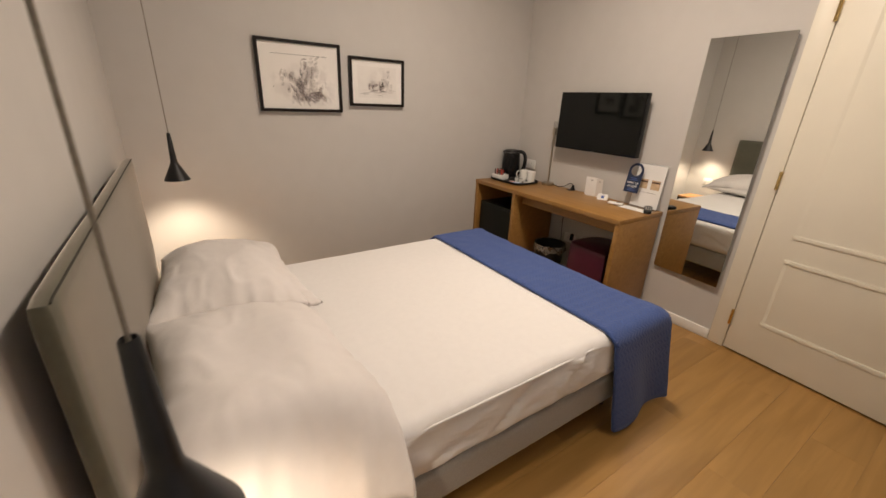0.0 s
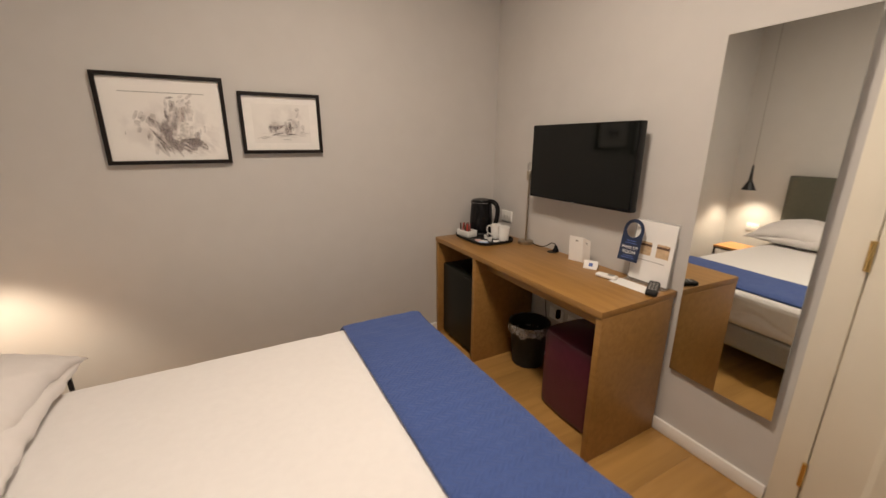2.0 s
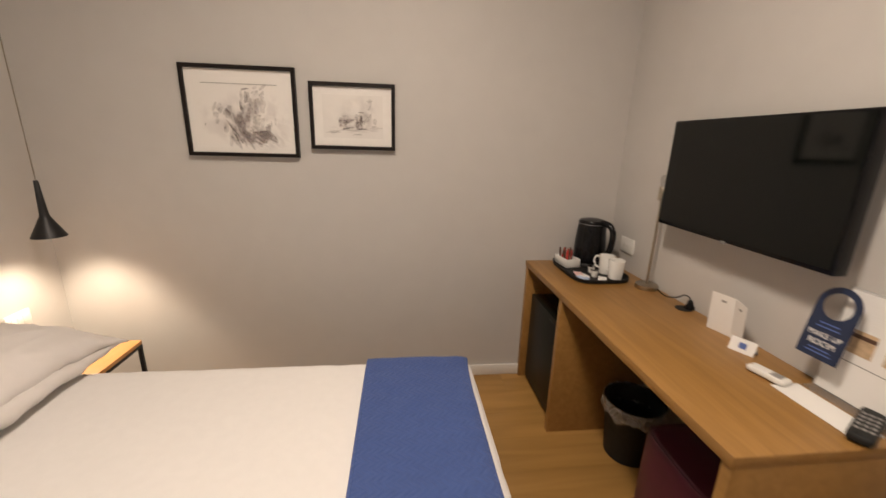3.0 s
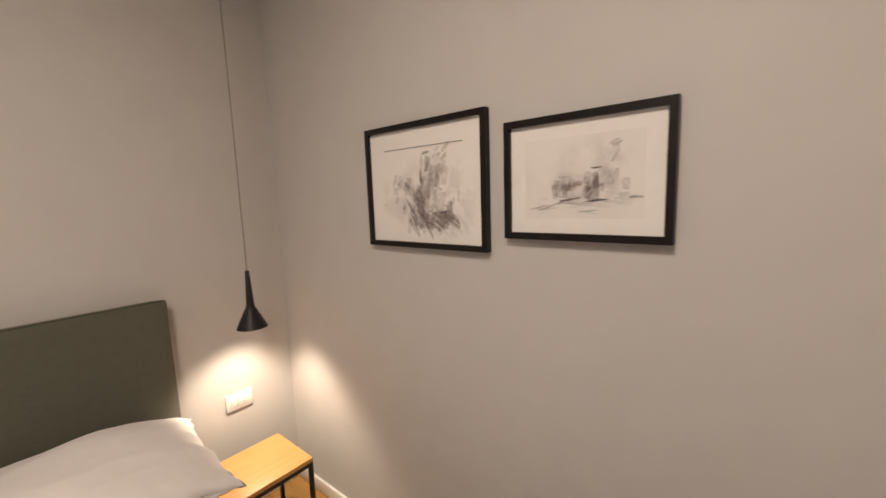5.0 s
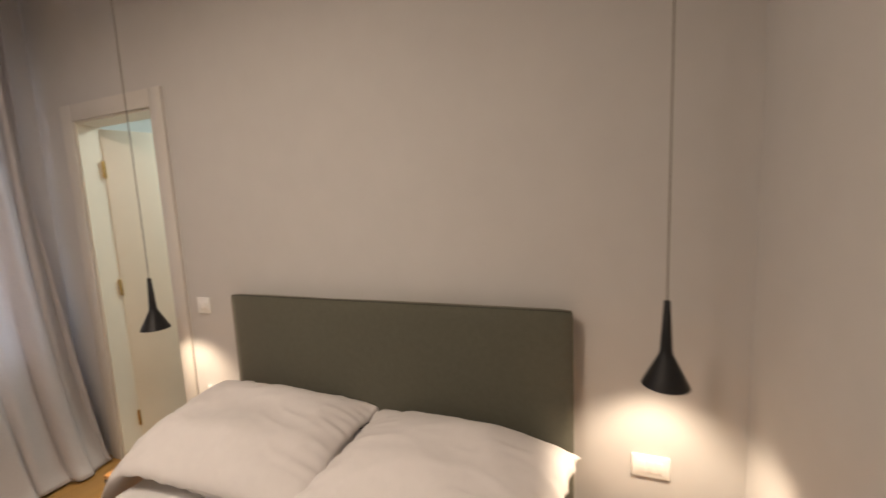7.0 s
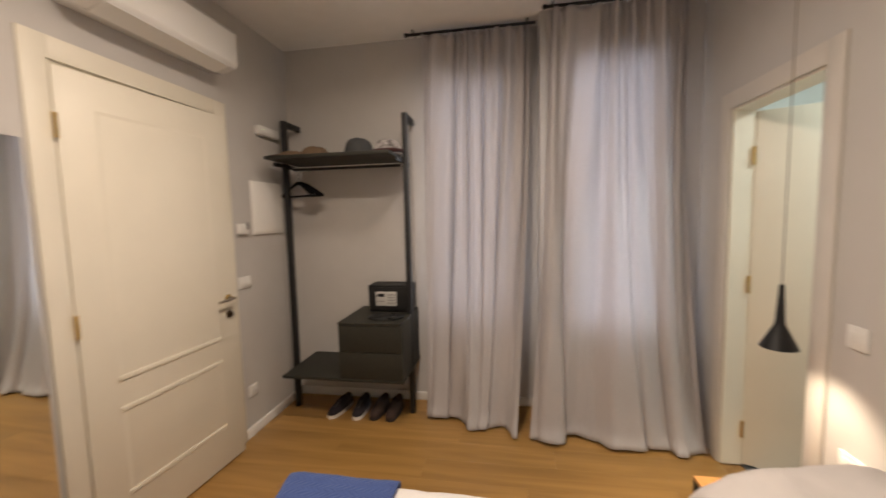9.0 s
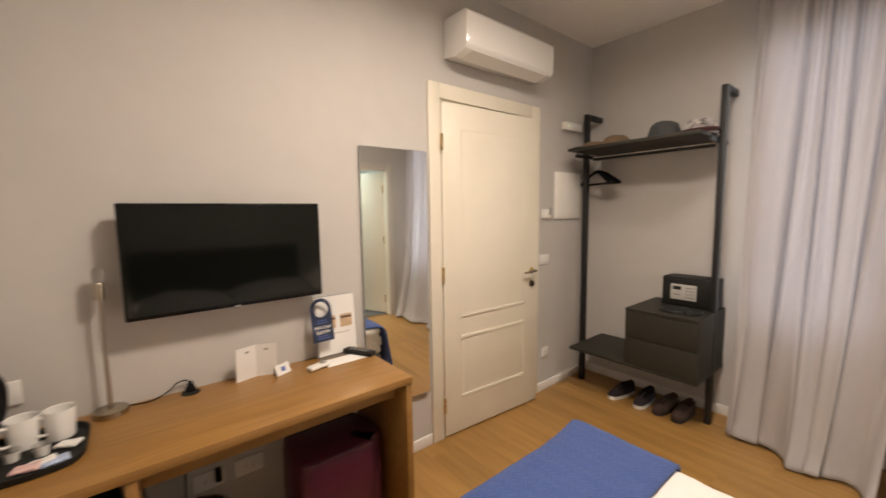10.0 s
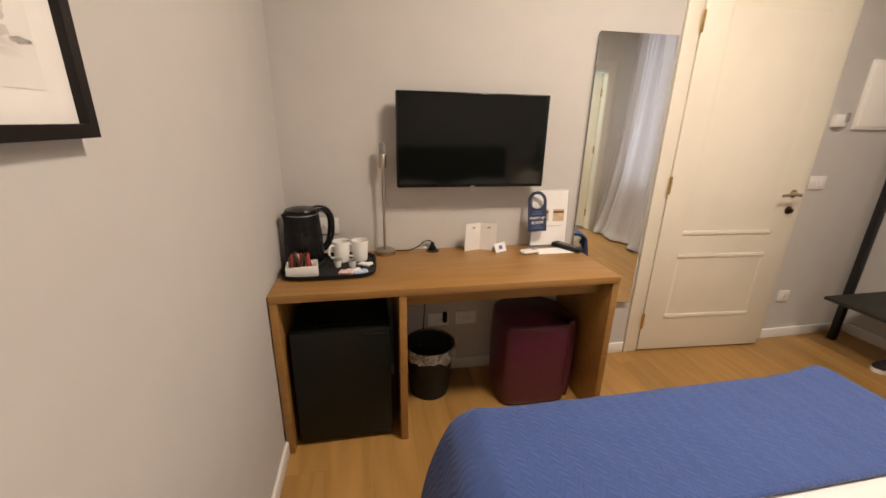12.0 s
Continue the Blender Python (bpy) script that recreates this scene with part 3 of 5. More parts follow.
part("headboard", soft_box((-0.112, HB0, 0.05), (-0.075, HB1, 1.125), 0.016, 24, hb_shape), HEADBOARD, bed, "dark grey-green velvet headboard", 60)
px = -0.0795
edge = [(px, HB0 + 0.012, 1.1195), (px, HB0 + 0.03, 1.1220), (px, HB1 - 0.03, 1.1220), (px, HB1 - 0.012, 1.1195)]
part("piping", tube(edge, 0.0020), PIPING, bed, "dark piping along the headboard edge")
part("base", soft_box((-0.074, BY0 + 0.01, 0.14), (BX1 - 0.02, BY1 - 0.01, 0.305), 0.03, 14), BEDBASE, bed, "grey linen bed base", 60)
for x in (0.12, 1.72):
    for y in (BY0 + 0.12, BY1 - 0.12):
        part("leg", rod((x, y, 0), (x, y, 0.15), 0.025, 0.03), BLACKMATT, bed)


def matt_shape(p):
    side = 1.0 if p.z < 0.50 else 0.25
    q = p.copy()
    n1 = noise.noise(Vector((p.x * 2.2, p.y * 2.2, p.z * 5.0)))
    n2 = noise.noise(Vector((p.x * 7.0 + p.z * 9.0, p.y * 7.0, 3.0)))
    slant = noise.noise(Vector((p.x * 13.0 - p.z * 16.0, p.y * 13.0, p.z * 5.0 + 8.0)))
    ridge = max(0.0, 1 - 3.2 * abs(slant)) * max(0.0, 0.35 + noise.noise(Vector((p.x * 3.1, p.y * 3.1, 6.0))))
    crease = abs(noise.noise(Vector((p.x * 5.0 - p.z * 7.0, p.y * 5.0, p.z * 3.0 + 2.0))))
    side *= max(0.0, min(1.0, (p.z - 0.31) / 0.06))
    push = side * (0.010 * n1 + 0.012 * n2 - 0.020 * ridge + 0.022 * max(0.0, 1 - 4.0 * crease))
    if p.y < BY0 + 0.05:
        q.y += push
    if p.y > BY1 - 0.05:
        q.y -= push
    if p.x > BX1 - 0.05:
        q.x -= 0.5 * max(0.0, push)
    q.z += 0.003 * n1 if p.z > 0.5 else 0
    return q


mat_ob = tagged(part("mattress", soft_box((-0.07, BY0, 0.30), (BX1, BY1, 0.535), 0.055, 84, matt_shape), SHEET, None, "", 70),
                "mattress in a tight white fitted cotton sheet", "mattress")


QX0, QX1 = 1.50, 1.886
e0, ez = 0.012, 0.505
part("sheet_seam", tube(curve_points([(0.1, BY0 + e0, ez), (0.9, BY0 + e0 - 0.003, ez), (QX0 + 0.03, BY0 + e0, ez)], 10), 0.0045, 6), SHEET, mat_ob, "stitched seam of the fitted sheet")
part("sheet_seam", tube(curve_points([(QX0 + 0.03, BY1 - e0, ez), (0.9, BY1 - e0 + 0.003, ez), (0.1, BY1 - e0, ez)], 10), 0.0045, 6), SHEET, mat_ob, "stitched seam of the fitted sheet")


def pillow(at, w, d, h, rz, tilt, seed, label, droop=0.0, flap=0.0, bank=0.0):
    """A plump pillow, w across, d deep, h thick, with pinched corners and creases; flap is the loose end of its case."""
    bm = bmesh.new()
    n = 60
    tops = []
    for side in (1, -1):
        g = []
        for i in range(n + 1):
            row = []
            for j in range(n + 1):
                u, v = 2 * i / n - 1, 2 * j / n - 1
                if side == -1 and (i in (0, n) or j in (0, n)):
                    row.append(tops[i][j])
                    continue
                eu, ev = max(0.0, 1 - abs(u) ** 2.6), max(0.0, 1 - abs(v) ** 2.6)
                e = eu ** 0.55 * ev ** 0.55
                pinch = 0.05 * (abs(u) * abs(v)) ** 2
                x = u * d / 2 * (1 + pinch - 0.05 * (1 - v * v) * abs(u) ** 3)
                y = v * w / 2 * (1 + pinch - 0.04 * (1 - u * u) * abs(v) ** 3)
                # broad dents, slack folds running in from the seams, and short puckers along them
                dent = 0.020 * noise.noise(Vector((u * 1.7 + seed, v * 2.0, seed)))
                slack = max(0.0, 1 - 3.0 * abs(noise.noise(Vector((u * 2.6 + v * 1.6 + seed, v * 2.2 - u * 1.9, seed * 2)))))
                rim = max(abs(u), abs(v))
                along = v if abs(u) > abs(v) else u
                pucker = noise.noise(Vector((along * 9 + seed, math.copysign(2, u + v), seed))) * rim ** 5
                z = -droop * (abs(v) ** 3 + 0.5 * abs(u) ** 4) + side * h / 2 * e * (1.0 if side == 1 else 0.55)
                z += dent * (0.4 + e) * (0.9 if side == 1 else 0.4) + side * 0.010 * slack * e * rim + 0.016 * pucker
                z += 0.02 * (abs(u) * abs(v)) ** 3 * math.sin(seed * 5 + u * 3 + v * 2)
                end = v if flap > 0 else -v
                if flap and end < -0.62:
                    k = (-end - 0.62) / 0.38
                    z -= abs(flap) * k ** 1.6
                    y -= math.copysign(0.05 * k * (1 - k) + 0.018 * k * noise.noise(Vector((u * 5, k, seed))), flap)
                row.append(bm.verts.new((x, y, z)))
            g.append(row)
        tops = tops or g
        for i in range(n):
            for j in range(n):
                bm.faces.new((g[i][j], g[i + 1][j], g[i + 1][j + 1], g[i][j + 1]))
    ob = tagged(part("pillow", bm, SHADEDCOTTON, None, "", 180), label, "pillow", "pillows on the bed")
    ob.matrix_world = pose(*at, bank, tilt, rz)
    return ob


pillow((0.23, 1.972, 0.580), 0.79, 0.52, 0.15, 2, -2, 1.3, "lower white cotton pillow lying flat on the bed")
pillow((0.20, 1.985, 0.650), 0.79, 0.53, 0.19, -2, 2, 2.7, "plump white cotton pillow stacked against the headboard", 0.025, -0.015)
pillow((0.21, 1.23, 0.575), 0.62, 0.50, 0.15, -2, -2, 4.1, "lower white cotton pillow lying flat on the bed")
pillow((0.22, 1.172, 0.664), 0.88, 0.54, 0.18, 4, 8, 5.9, "plump creased white pillow stacked against the headboard", 0.02, 0.21, -2.5)

# the folded blue quilt across the foot, hanging down both sides
def quilt(u, v):
    over = 0.44
    half = (BY1 - BY0) / 2 + 0.012
    mid = (BY0 + BY1) / 2
    total = half * 2 + over * 2
    s = v * total - over
    r = 0.06
    x = QX0 + u * (QX1 - QX0 + 0.04 * max(0.0, min(1.0, 1 - s / 0.35)) ** 2 + 0.02 * max(0.0, min(1.0, 1 - (2 * half - s) / 0.3)) ** 2)
    lift = 0.547
    nn = noise.noise(Vector((x * 4, s * 3, 1.0)))
    if s < 0:
        y, z = mid - half, lift + s
        fl = min(1.0, -s / over)
        y -= fl * (0.03 + 0.022 * math.sin(u * 6.0 + 0.6)) + 0.006 * nn
        z += s * 0.175
        x += (0.080 + 0.035 * u) * fl + 0.015 * fl * nn
    elif s > 2 * half:
        y, z = mid + half, lift - (s - 2 * half)
        fl = min(1.0, (s - 2 * half) / over)
        y += 0.14 * math.sin(fl * math.pi / 2) + fl * 0.03 * math.sin(u * 5.0) + 0.01 * nn
        x += 0.04 * fl * (u - 0.5)
    else:
        y, z = mid - half + s, lift
    # round over the mattress edges
    for edge, sign in ((mid - half, -1), (mid + half, 1)):
        dy, dz = (y - edge) * sign, lift - z
        if -r < dy < 0.2 and dz < r:
            a = r + dy if dz <= 0 else r + dz
            t = (a / (2 * r)) * math.pi / 2 if a < 2 * r else None
            if t is not None:
                y = edge - sign * r * (1 - math.sin(t)) + (dy * sign if dz > 0 else 0)
                z = lift - r * (1 - math.cos(t))
    edge = max(0.0, (u - 0.88) / 0.12)
    z -= 0.009 * edge ** 2
    return Vector((x, y, z + 0.004 * nn + 0.003 * noise.noise(Vector((x * 14, s * 14, 0)))))


q = tagged(part("blanket", sheet(quilt, 40, 150), QUILT, None, "", 180), "royal blue quilted blanket folded across the foot of the bed", "blanket")
thicken(q, 0.016)
for u0, nm in ((0.0, "hem"), (1.0, "hem")):
    part(nm, tube([quilt(u0, k / 90) for k in range(91)], 0.0095, 8), QUILT, q, "stitched edge of the quilt")
for v0 in (0.0, 1.0):
    part("hem", tube([quilt(k / 20, v0) for k in range(21)], 0.0095, 8), QUILT, q, "stitched edge of the quilt")


def nightstand(at, label):
    s = thing("nightstand", label, "nightstand", at, 0, "nightstands beside the bed")
    w, d, h, b = 0.36, 0.30, 0.392, 0.017
    part("top", box((0.0, 0.0, h - 0.020), (d, w, h), 0.0025), STANDWOOD, s, "light oak top")
    for x in (0.001, d - b - 0.001):
        for y in (0.001, w - b - 0.001):
            part("leg", box((x, y, 0), (x + b, y + b, h - 0.038), 0.001), BLACKMETAL, s)
    for z in (h - 0.037, 0.03):
        part("rail", boxes(((0.001, 0.001, z), (d - 0.001, b, z + b)), ((0.001, w - b, z), (d - 0.001, w - 0.001, z + b)),
                           ((0.001, b, z), (b, w - b, z + b)), ((d - b, b, z), (d - 0.001, w - b, z + b))), BLACKMETAL, s)
    return s


nightstand((0.0, 2.385, 0), "small nightstand with light oak top on thin black metal frame")
nightstand((0.025, 0.435, 0), "small nightstand with light oak top on thin black metal frame")


def pendant(x, y, z0):
    p = thing("pendant_lamp", "matt black funnel pendant lamp, lit, on a long cord", "pendant lamp", (x, y, 0), 0, "pendant lamps beside the bed")
    out = [(0.062, 0.0), (0.0605, 0.004), (0.0195, 0.088), (0.0172, 0.095), (0.0160, 0.103), (0.0085, 0.245), (0.0070, 0.247)]
    ins = [(0.0055, 0.240), (0.0135, 0.103), (0.0150, 0.095), (0.0172, 0.087), (0.0585, 0.003), (0.0608, 0.0)]
    part("shade", lathe([(r, z0 + z) for r, z in out + ins + out[:1]], 40), SHADE, p, "matt black metal funnel shade")
    part("bulb", lathe([(0, z0 + 0.074), (0.009, z0 + 0.076), (0.0125, z0 + 0.084), (0.011, z0 + 0.096), (0.007, z0 + 0.106)], 20), BULB, p, "glowing bulb")
    part("cord", tube([(0, 0, z0 + 0.24), (0.001, 0.001, 1.9), (0, 0, TOP - 0.02)], 0.0022), CORD, p)
    part("canopy", lathe([(0, TOP - 0.03), (0.045, TOP - 0.028), (0.048, TOP - 0.001), (0, TOP - 0.001)], 32), SHADE, p)


pendant(0.075, 2.643, 0.966)
pendant(0.057, 0.477, 0.974)

for x, y, watts in LAMPS:
    c = thing("ceiling_light", "round white lit ceiling light", "ceiling light", (x, y, 0), 0, "ceiling lights")
    part("frame", lathe([(0.16, TOP - 0.001), (0.20, TOP - 0.001), (0.20, TOP - 0.045), (0.185, TOP - 0.045), (0.18, TOP - 0.03), (0.16, TOP - 0.001)], 40), PLASTIC, c)
    part("diffuser", lathe([(0, TOP - 0.036), (0.179, TOP - 0.036), (0.179, TOP - 0.03), (0, TOP - 0.03)], 40), PANEL, c)


# ---- framed drawings ----
def picture(x0, z0, x1, z1, art, label, line):
    p = thing("framed_drawing", label, "picture", (x0, N, z0), 0, "framed drawings on the wall")
    w, h, f, t = x1 - x0, z1 - z0, 0.0185, 0.026
    for lo, hi, along, inner in (((0, -t, 0), (w, -0.001, f), 0, 1), ((0, -t, h - f), (w, -0.001, h), 0, -1),
                                 ((0, -t, 0), (f, -0.001, h), 2, 1), ((w - f, -t, 0), (w, -0.001, h), 2, -1)):
        bar = box(lo, hi)
        across = 2 - along
        mids = [(a + b) / 2 for a, b in zip(lo, hi)]
        for v in bar.verts:
            if (v.co[across] - mids[across]) * inner > 0:
                v.co[along] -= math.copysign(f, v.co[along] - mids[along])
        part("frame_bar", bar, PICFRAME, p)
    bm = box((-w / 2 + f, -0.006, -h / 2 + f), (w / 2 - f, 0.002, h / 2 - f))
    part("paper", bm, art if line else MATBOARD, p).matrix_basis = pose(w / 2, -0.008, h / 2)
    if line:
        part("ink_line", box((0.09, -0.0155, h - 0.085), (w - 0.09, -0.0142, h - 0.082)), PRINT, p)
    else:
        part("plate_mark", box((0.062 - w / 2, -0.0068, 0.058 - h / 2), (w / 2 - 0.062, -0.0062, h / 2 - 0.058)), art, p).matrix_basis = pose(w / 2, -0.008, h / 2)
    return p


def brush_marks(parent, mat, w, h, seed, clusters, over=0.0146):
    """Flat tapered strokes of wash lying on a drawing; clusters of centre, spread, slant, length, width and number, as shares of the sheet."""
    rnd = random.Random(seed)
    bm = bmesh.new()
    for cu, cv, su, sv, slant, length, width, count in clusters:
        for _ in range(count):
            x, z = w * (cu + rnd.uniform(-su, su)), h * (cv + rnd.uniform(-sv, sv))
            a = radians(slant + rnd.uniform(-9, 9))
            run, half, bow = w * length * rnd.uniform(0.55, 1.15), w * width * rnd.uniform(0.5, 1.1) / 2, rnd.uniform(-0.12, 0.12)
            lift = -over - rnd.uniform(0, 0.0004)
            rows = []
            for k in range(7):
                t = k / 6 - 0.5
                c = Vector((x, z)) + Vector((math.cos(a), math.sin(a))) * run * t + Vector((-math.sin(a), math.cos(a))) * run * bow * (0.25 - t * t)
                g = half * (0.35 + 0.65 * math.sin(math.pi * (0.12 + 0.76 * k / 6))) * rnd.uniform(0.75, 1.2)
                side = Vector((-math.sin(a), math.cos(a))) * g
                rows.append([bm.verts.new((q.x, lift, q.y)) for q in (c - side, c + side)])
            for p, q in zip(rows, rows[1:]):
                bm.faces.new((p[0], q[0], q[1], p[1]))
    part("wash_drawing", bm, mat, parent, "", None)["kind"] = "stuff"


def wash_paint(name, tone, cover):
    """Thin watercolour: grainy grey over the paper, partly see-through."""
    m = material(name, tone, 0.9, 0, 70, 0.12)
    n, l = m.node_tree.nodes, m.node_tree.links
    t = n.new("ShaderNodeTexNoise")
    t.inputs["Scale"].default_value, t.inputs["Detail"].default_value = 38, 4
    l.new(n["Mapping"].outputs["Vector"], t.inputs["Vector"])
    r = n.new("ShaderNodeMapRange")
    r.inputs["From Min"].default_value, r.inputs["From Max"].default_value = 0.35, 0.62
    r.inputs["To Min"].default_value, r.inputs["To Max"].default_value = cover * 0.35, cover
    l.new(t.outputs["Fac"], r.inputs["Value"])
    l.new(r.outputs["Result"], n["Principled BSDF"].inputs["Alpha"])
    return m


PALEWASH = wash_paint("pale_grey_wash", (0.46, 0.40, 0.385), 0.32)
MIDWASH = wash_paint("mid_grey_wash", (0.33, 0.28, 0.275), 0.35)
INK = wash_paint("dark_grey_ink", (0.16, 0.13, 0.13), 0.52)
BODYWHITE = wash_paint("opaque_white_paint", (0.78, 0.75, 0.71), 0.95)

ART1 = sketch("harbour_wash_drawing", [(0.05, -0.04, 0.20, 0.16, 0.22, 17, 1.0, 20), (0.08, -0.125, 0.17, 0.06, 0.25, 13, 4.5, 42), (-0.10, -0.03, 0.13, 0.13, 0.14, 9, 1, 0),
                                       (0.06, 0.05, 0.05, 0.10, 0.18, 22, 1, 0), (0.02, -0.03, 0.07, 0.08, 0.18, 20, 1.5, 50)], 2.0)
ART2 = sketch("two_boats_wash_drawing", [(-0.035, -0.022, 0.055, 0.045, 0.25, 16, 1.2, 10), (0.045, -0.018, 0.060, 0.055, 0.28, 15, 1.2, -10), (0.01, -0.058, 0.15, 0.022, 0.3, 16, 5.0, 8),
                                         (0.075, 0.04, 0.045, 0.07, 0.20, 22, 1, 0), (0.02, 0.02, 0.12, 0.09, 0.12, 14, 1, 0), (0, 0, 0.22, 0.17, 0.07, 5, 1, 0)], 7.0, (0.765, 0.74, 0.705))
MATBOARD = material("cream_mat_board", (0.80, 0.775, 0.74), 0.85, 0, 30, 0.02)
ship = picture(0.585, 1.322, 1.117, 1.748, ART1, "wide grey wash drawing of a ship in slim black frame", True)
boats = picture(1.178, 1.369, 1.602, 1.692, ART2, "smaller grey wash drawing of two boats in black frame", False)

PW, PH = 0.532, 0.426
brush_marks(ship, PALEWASH, PW, PH, 3, [(0.56, 0.40, 0.18, 0.20, 80, 0.16, 0.060, 26), (0.62, 0.24, 0.14, 0.06, -38, 0.16, 0.045, 20), (0.36, 0.42, 0.10, 0.14, 70, 0.08, 0.05, 8), (0.66, 0.72, 0.06, 0.06, 40, 0.07, 0.03, 6)])
brush_marks(ship, MIDWASH, PW, PH, 5, [(0.54, 0.62, 0.05, 0.11, 85, 0.08, 0.035, 12), (0.44, 0.42, 0.06, 0.10, -60, 0.12, 0.030, 12), (0.50, 0.22, 0.08, 0.07, -55, 0.14, 0.024, 12), (0.70, 0.22, 0.09, 0.06, -36, 0.16, 0.016, 14), (0.75, 0.36, 0.05, 0.06, 85, 0.06, 0.02, 5)])
brush_marks(ship, BODYWHITE, PW, PH, 7, [(0.63, 0.40, 0.012, 0.02, 80, 0.13, 0.085, 4), (0.65, 0.305, 0.02, 0.006, 6, 0.13, 0.022, 3), (0.47, 0.26, 0.03, 0.06, -55, 0.16, 0.007, 4)], 0.0152)
brush_marks(ship, INK, PW, PH, 11, [(0.54, 0.755, 0.015, 0.008, 5, 0.06, 0.014, 2), (0.55, 0.62, 0.02, 0.015, 30, 0.05, 0.010, 3), (0.46, 0.20, 0.05, 0.06, -55, 0.09, 0.012, 4), (0.17, 0.37, 0.004, 0.02, 85, 0.03, 0.007, 2), (0.66, 0.285, 0.03, 0.003, 3, 0.09, 0.006, 2)], 0.0157)
BW, BH = 0.424, 0.323
brush_marks(boats, PALEWASH, BW, BH, 13, [(0.41, 0.43, 0.06, 0.05, 85, 0.10, 0.06, 9), (0.60, 0.45, 0.06, 0.07, 88, 0.12, 0.06, 12), (0.72, 0.45, 0.05, 0.05, 80, 0.08, 0.05, 5), (0.50, 0.42, 0.15, 0.05, 5, 0.10, 0.04, 7), (0.78, 0.34, 0.04, 0.02, 10, 0.07, 0.03, 3), (0.69, 0.64, 0.02, 0.05, 70, 0.08, 0.025, 3)])
brush_marks(boats, MIDWASH, BW, BH, 17, [(0.41, 0.41, 0.045, 0.05, 88, 0.07, 0.028, 9), (0.60, 0.43, 0.05, 0.07, 88, 0.09, 0.034, 12), (0.70, 0.74, 0.015, 0.02, 20, 0.05, 0.02, 3), (0.28, 0.27, 0.05, 0.02, 14, 0.10, 0.010, 4)], 0.0152)
brush_marks(boats, INK, BW, BH, 19, [(0.43, 0.325, 0.02, 0.006, 6, 0.14, 0.016, 3), (0.60, 0.325, 0.015, 0.006, 4, 0.14, 0.020, 4), (0.45, 0.30, 0.05, 0.004, 4, 0.30, 0.004, 2), (0.29, 0.27, 0.06, 0.03, 16, 0.13, 0.005, 4), (0.58, 0.24, 0.06, 0.02, 3, 0.14, 0.004, 3), (0.40, 0.515, 0.012, 0.006, 5, 0.045, 0.012, 2), (0.60, 0.565, 0.012, 0.01, 8, 0.06, 0.012, 3)], 0.0157)

# ---- desk and television ----
DX, DY0, DY1, DZ = 2.368, 1.425, 2.915, 0.76
desk = thing("desk", "oak laminate desk with an open bay for the minibar", "desk", (0, 0, 0))
part("top", box((DX, DY0, DZ - 0.032), (E - 0.002, DY1, DZ), 0.0015), DESKWOOD, desk)
for y in (DY0, 2.385, DY1 - 0.032):
    part("side_panel", box((DX + 0.004, y + 0.0005, 0), (E - 0.02, y + 0.0315, DZ - 0.0325), 0.0015), DESKWOOD, desk)
part("apron", box((2.462, DY0 + 0.033, 0.642), (2.482, 2.384, DZ - 0.033)), DESKWOOD, desk)

fr = thing("minibar_fridge", "small black minibar fridge under the desk", "fridge", (0, 0, 0))
part("body", box((2.47, 2.455, 0.02), (2.85, 2.862, 0.57), 0.008), FRIDGE, fr)
part("door", box((2.405, 2.455, 0.025), (2.468, 2.862, 0.57), 0.006), FRIDGE, fr)
part("handle", box((2.400, 2.48, 0.545), (2.4045, 2.56, 0.552), 0.001), BLACKMATT, fr)

tv = thing("television", "flat black wall-mounted television, switched off", "television", (0, 0, 0))
TY0, TY1, TZ0, TZ1, TX = 1.655, 2.388, 1.10, 1.532, 2.775
part("case", box((TX + 0.004, TY0, TZ0), (TX + 0.05, TY1, TZ1), 0.006), BLACKPLASTIC, tv)
part("screen", box((TX + 0.001, TY0 + 0.008, TZ0 + 0.016), (TX + 0.0038, TY1 - 0.008, TZ1 - 0.008)), SCREEN, tv, "dark glossy screen")
part("wall_mount", box((TX + 0.05, 1.90, 1.20), (E - 0.001, 2.14, 1.44), 0.004), BLACKMATT, tv)
part("badge", box((TX - 0.0005, 2.011, TZ0 - 0.005), (TX + 0.004, 2.031, TZ0 + 0.007), 0.001), PRINT, tv, "small grey badge")

mir = thing("wall_mirror", "tall frameless mirror on the wall beside the door", "mirror", (E - 0.002, 1.392, 0), -1.9)
part("glass", box((-0.017, -0.422, 0.375), (-0.012, 0.0, 1.835)), MIRROR, mir)
part("backing", box((-0.0115, -0.419, 0.378), (-0.001, -0.003, 1.832)), RACKGREY, mir)

ac = thing("air_conditioner", "glossy white wall air conditioner above the door", "air conditioner", (0, 0, 0))
AY0, AY1, AZ0, AZ1 = -0.02, 0.80, 2.368, 2.625


def ac_body():
    prof = [(E - 0.001, AZ0 + 0.035), (E - 0.10, AZ0 + 0.02), (E - 0.19, AZ0 + 0.044), (E - 0.205, AZ0 + 0.068), (E - 0.21, AZ1 - 0.02), (E - 0.195, AZ1), (E - 0.001, AZ1)]
    bm = bmesh.new()
    a = [bm.verts.new((x, AY0, z)) for x, z in prof]
    b = [bm.verts.new((x, AY1, z)) for x, z in prof]
    for i in range(len(prof)):
        k = (i + 1) % len(prof)
        bm.faces.new((a[i], a[k], b[k], b[i]))
    bm.faces.new(a)
    bm.faces.new(b[::-1])
    bmesh.ops.bevel(bm, geom=bm.edges[:], offset=0.006, segments=2, profile=0.5, affect="EDGES")
    return bm


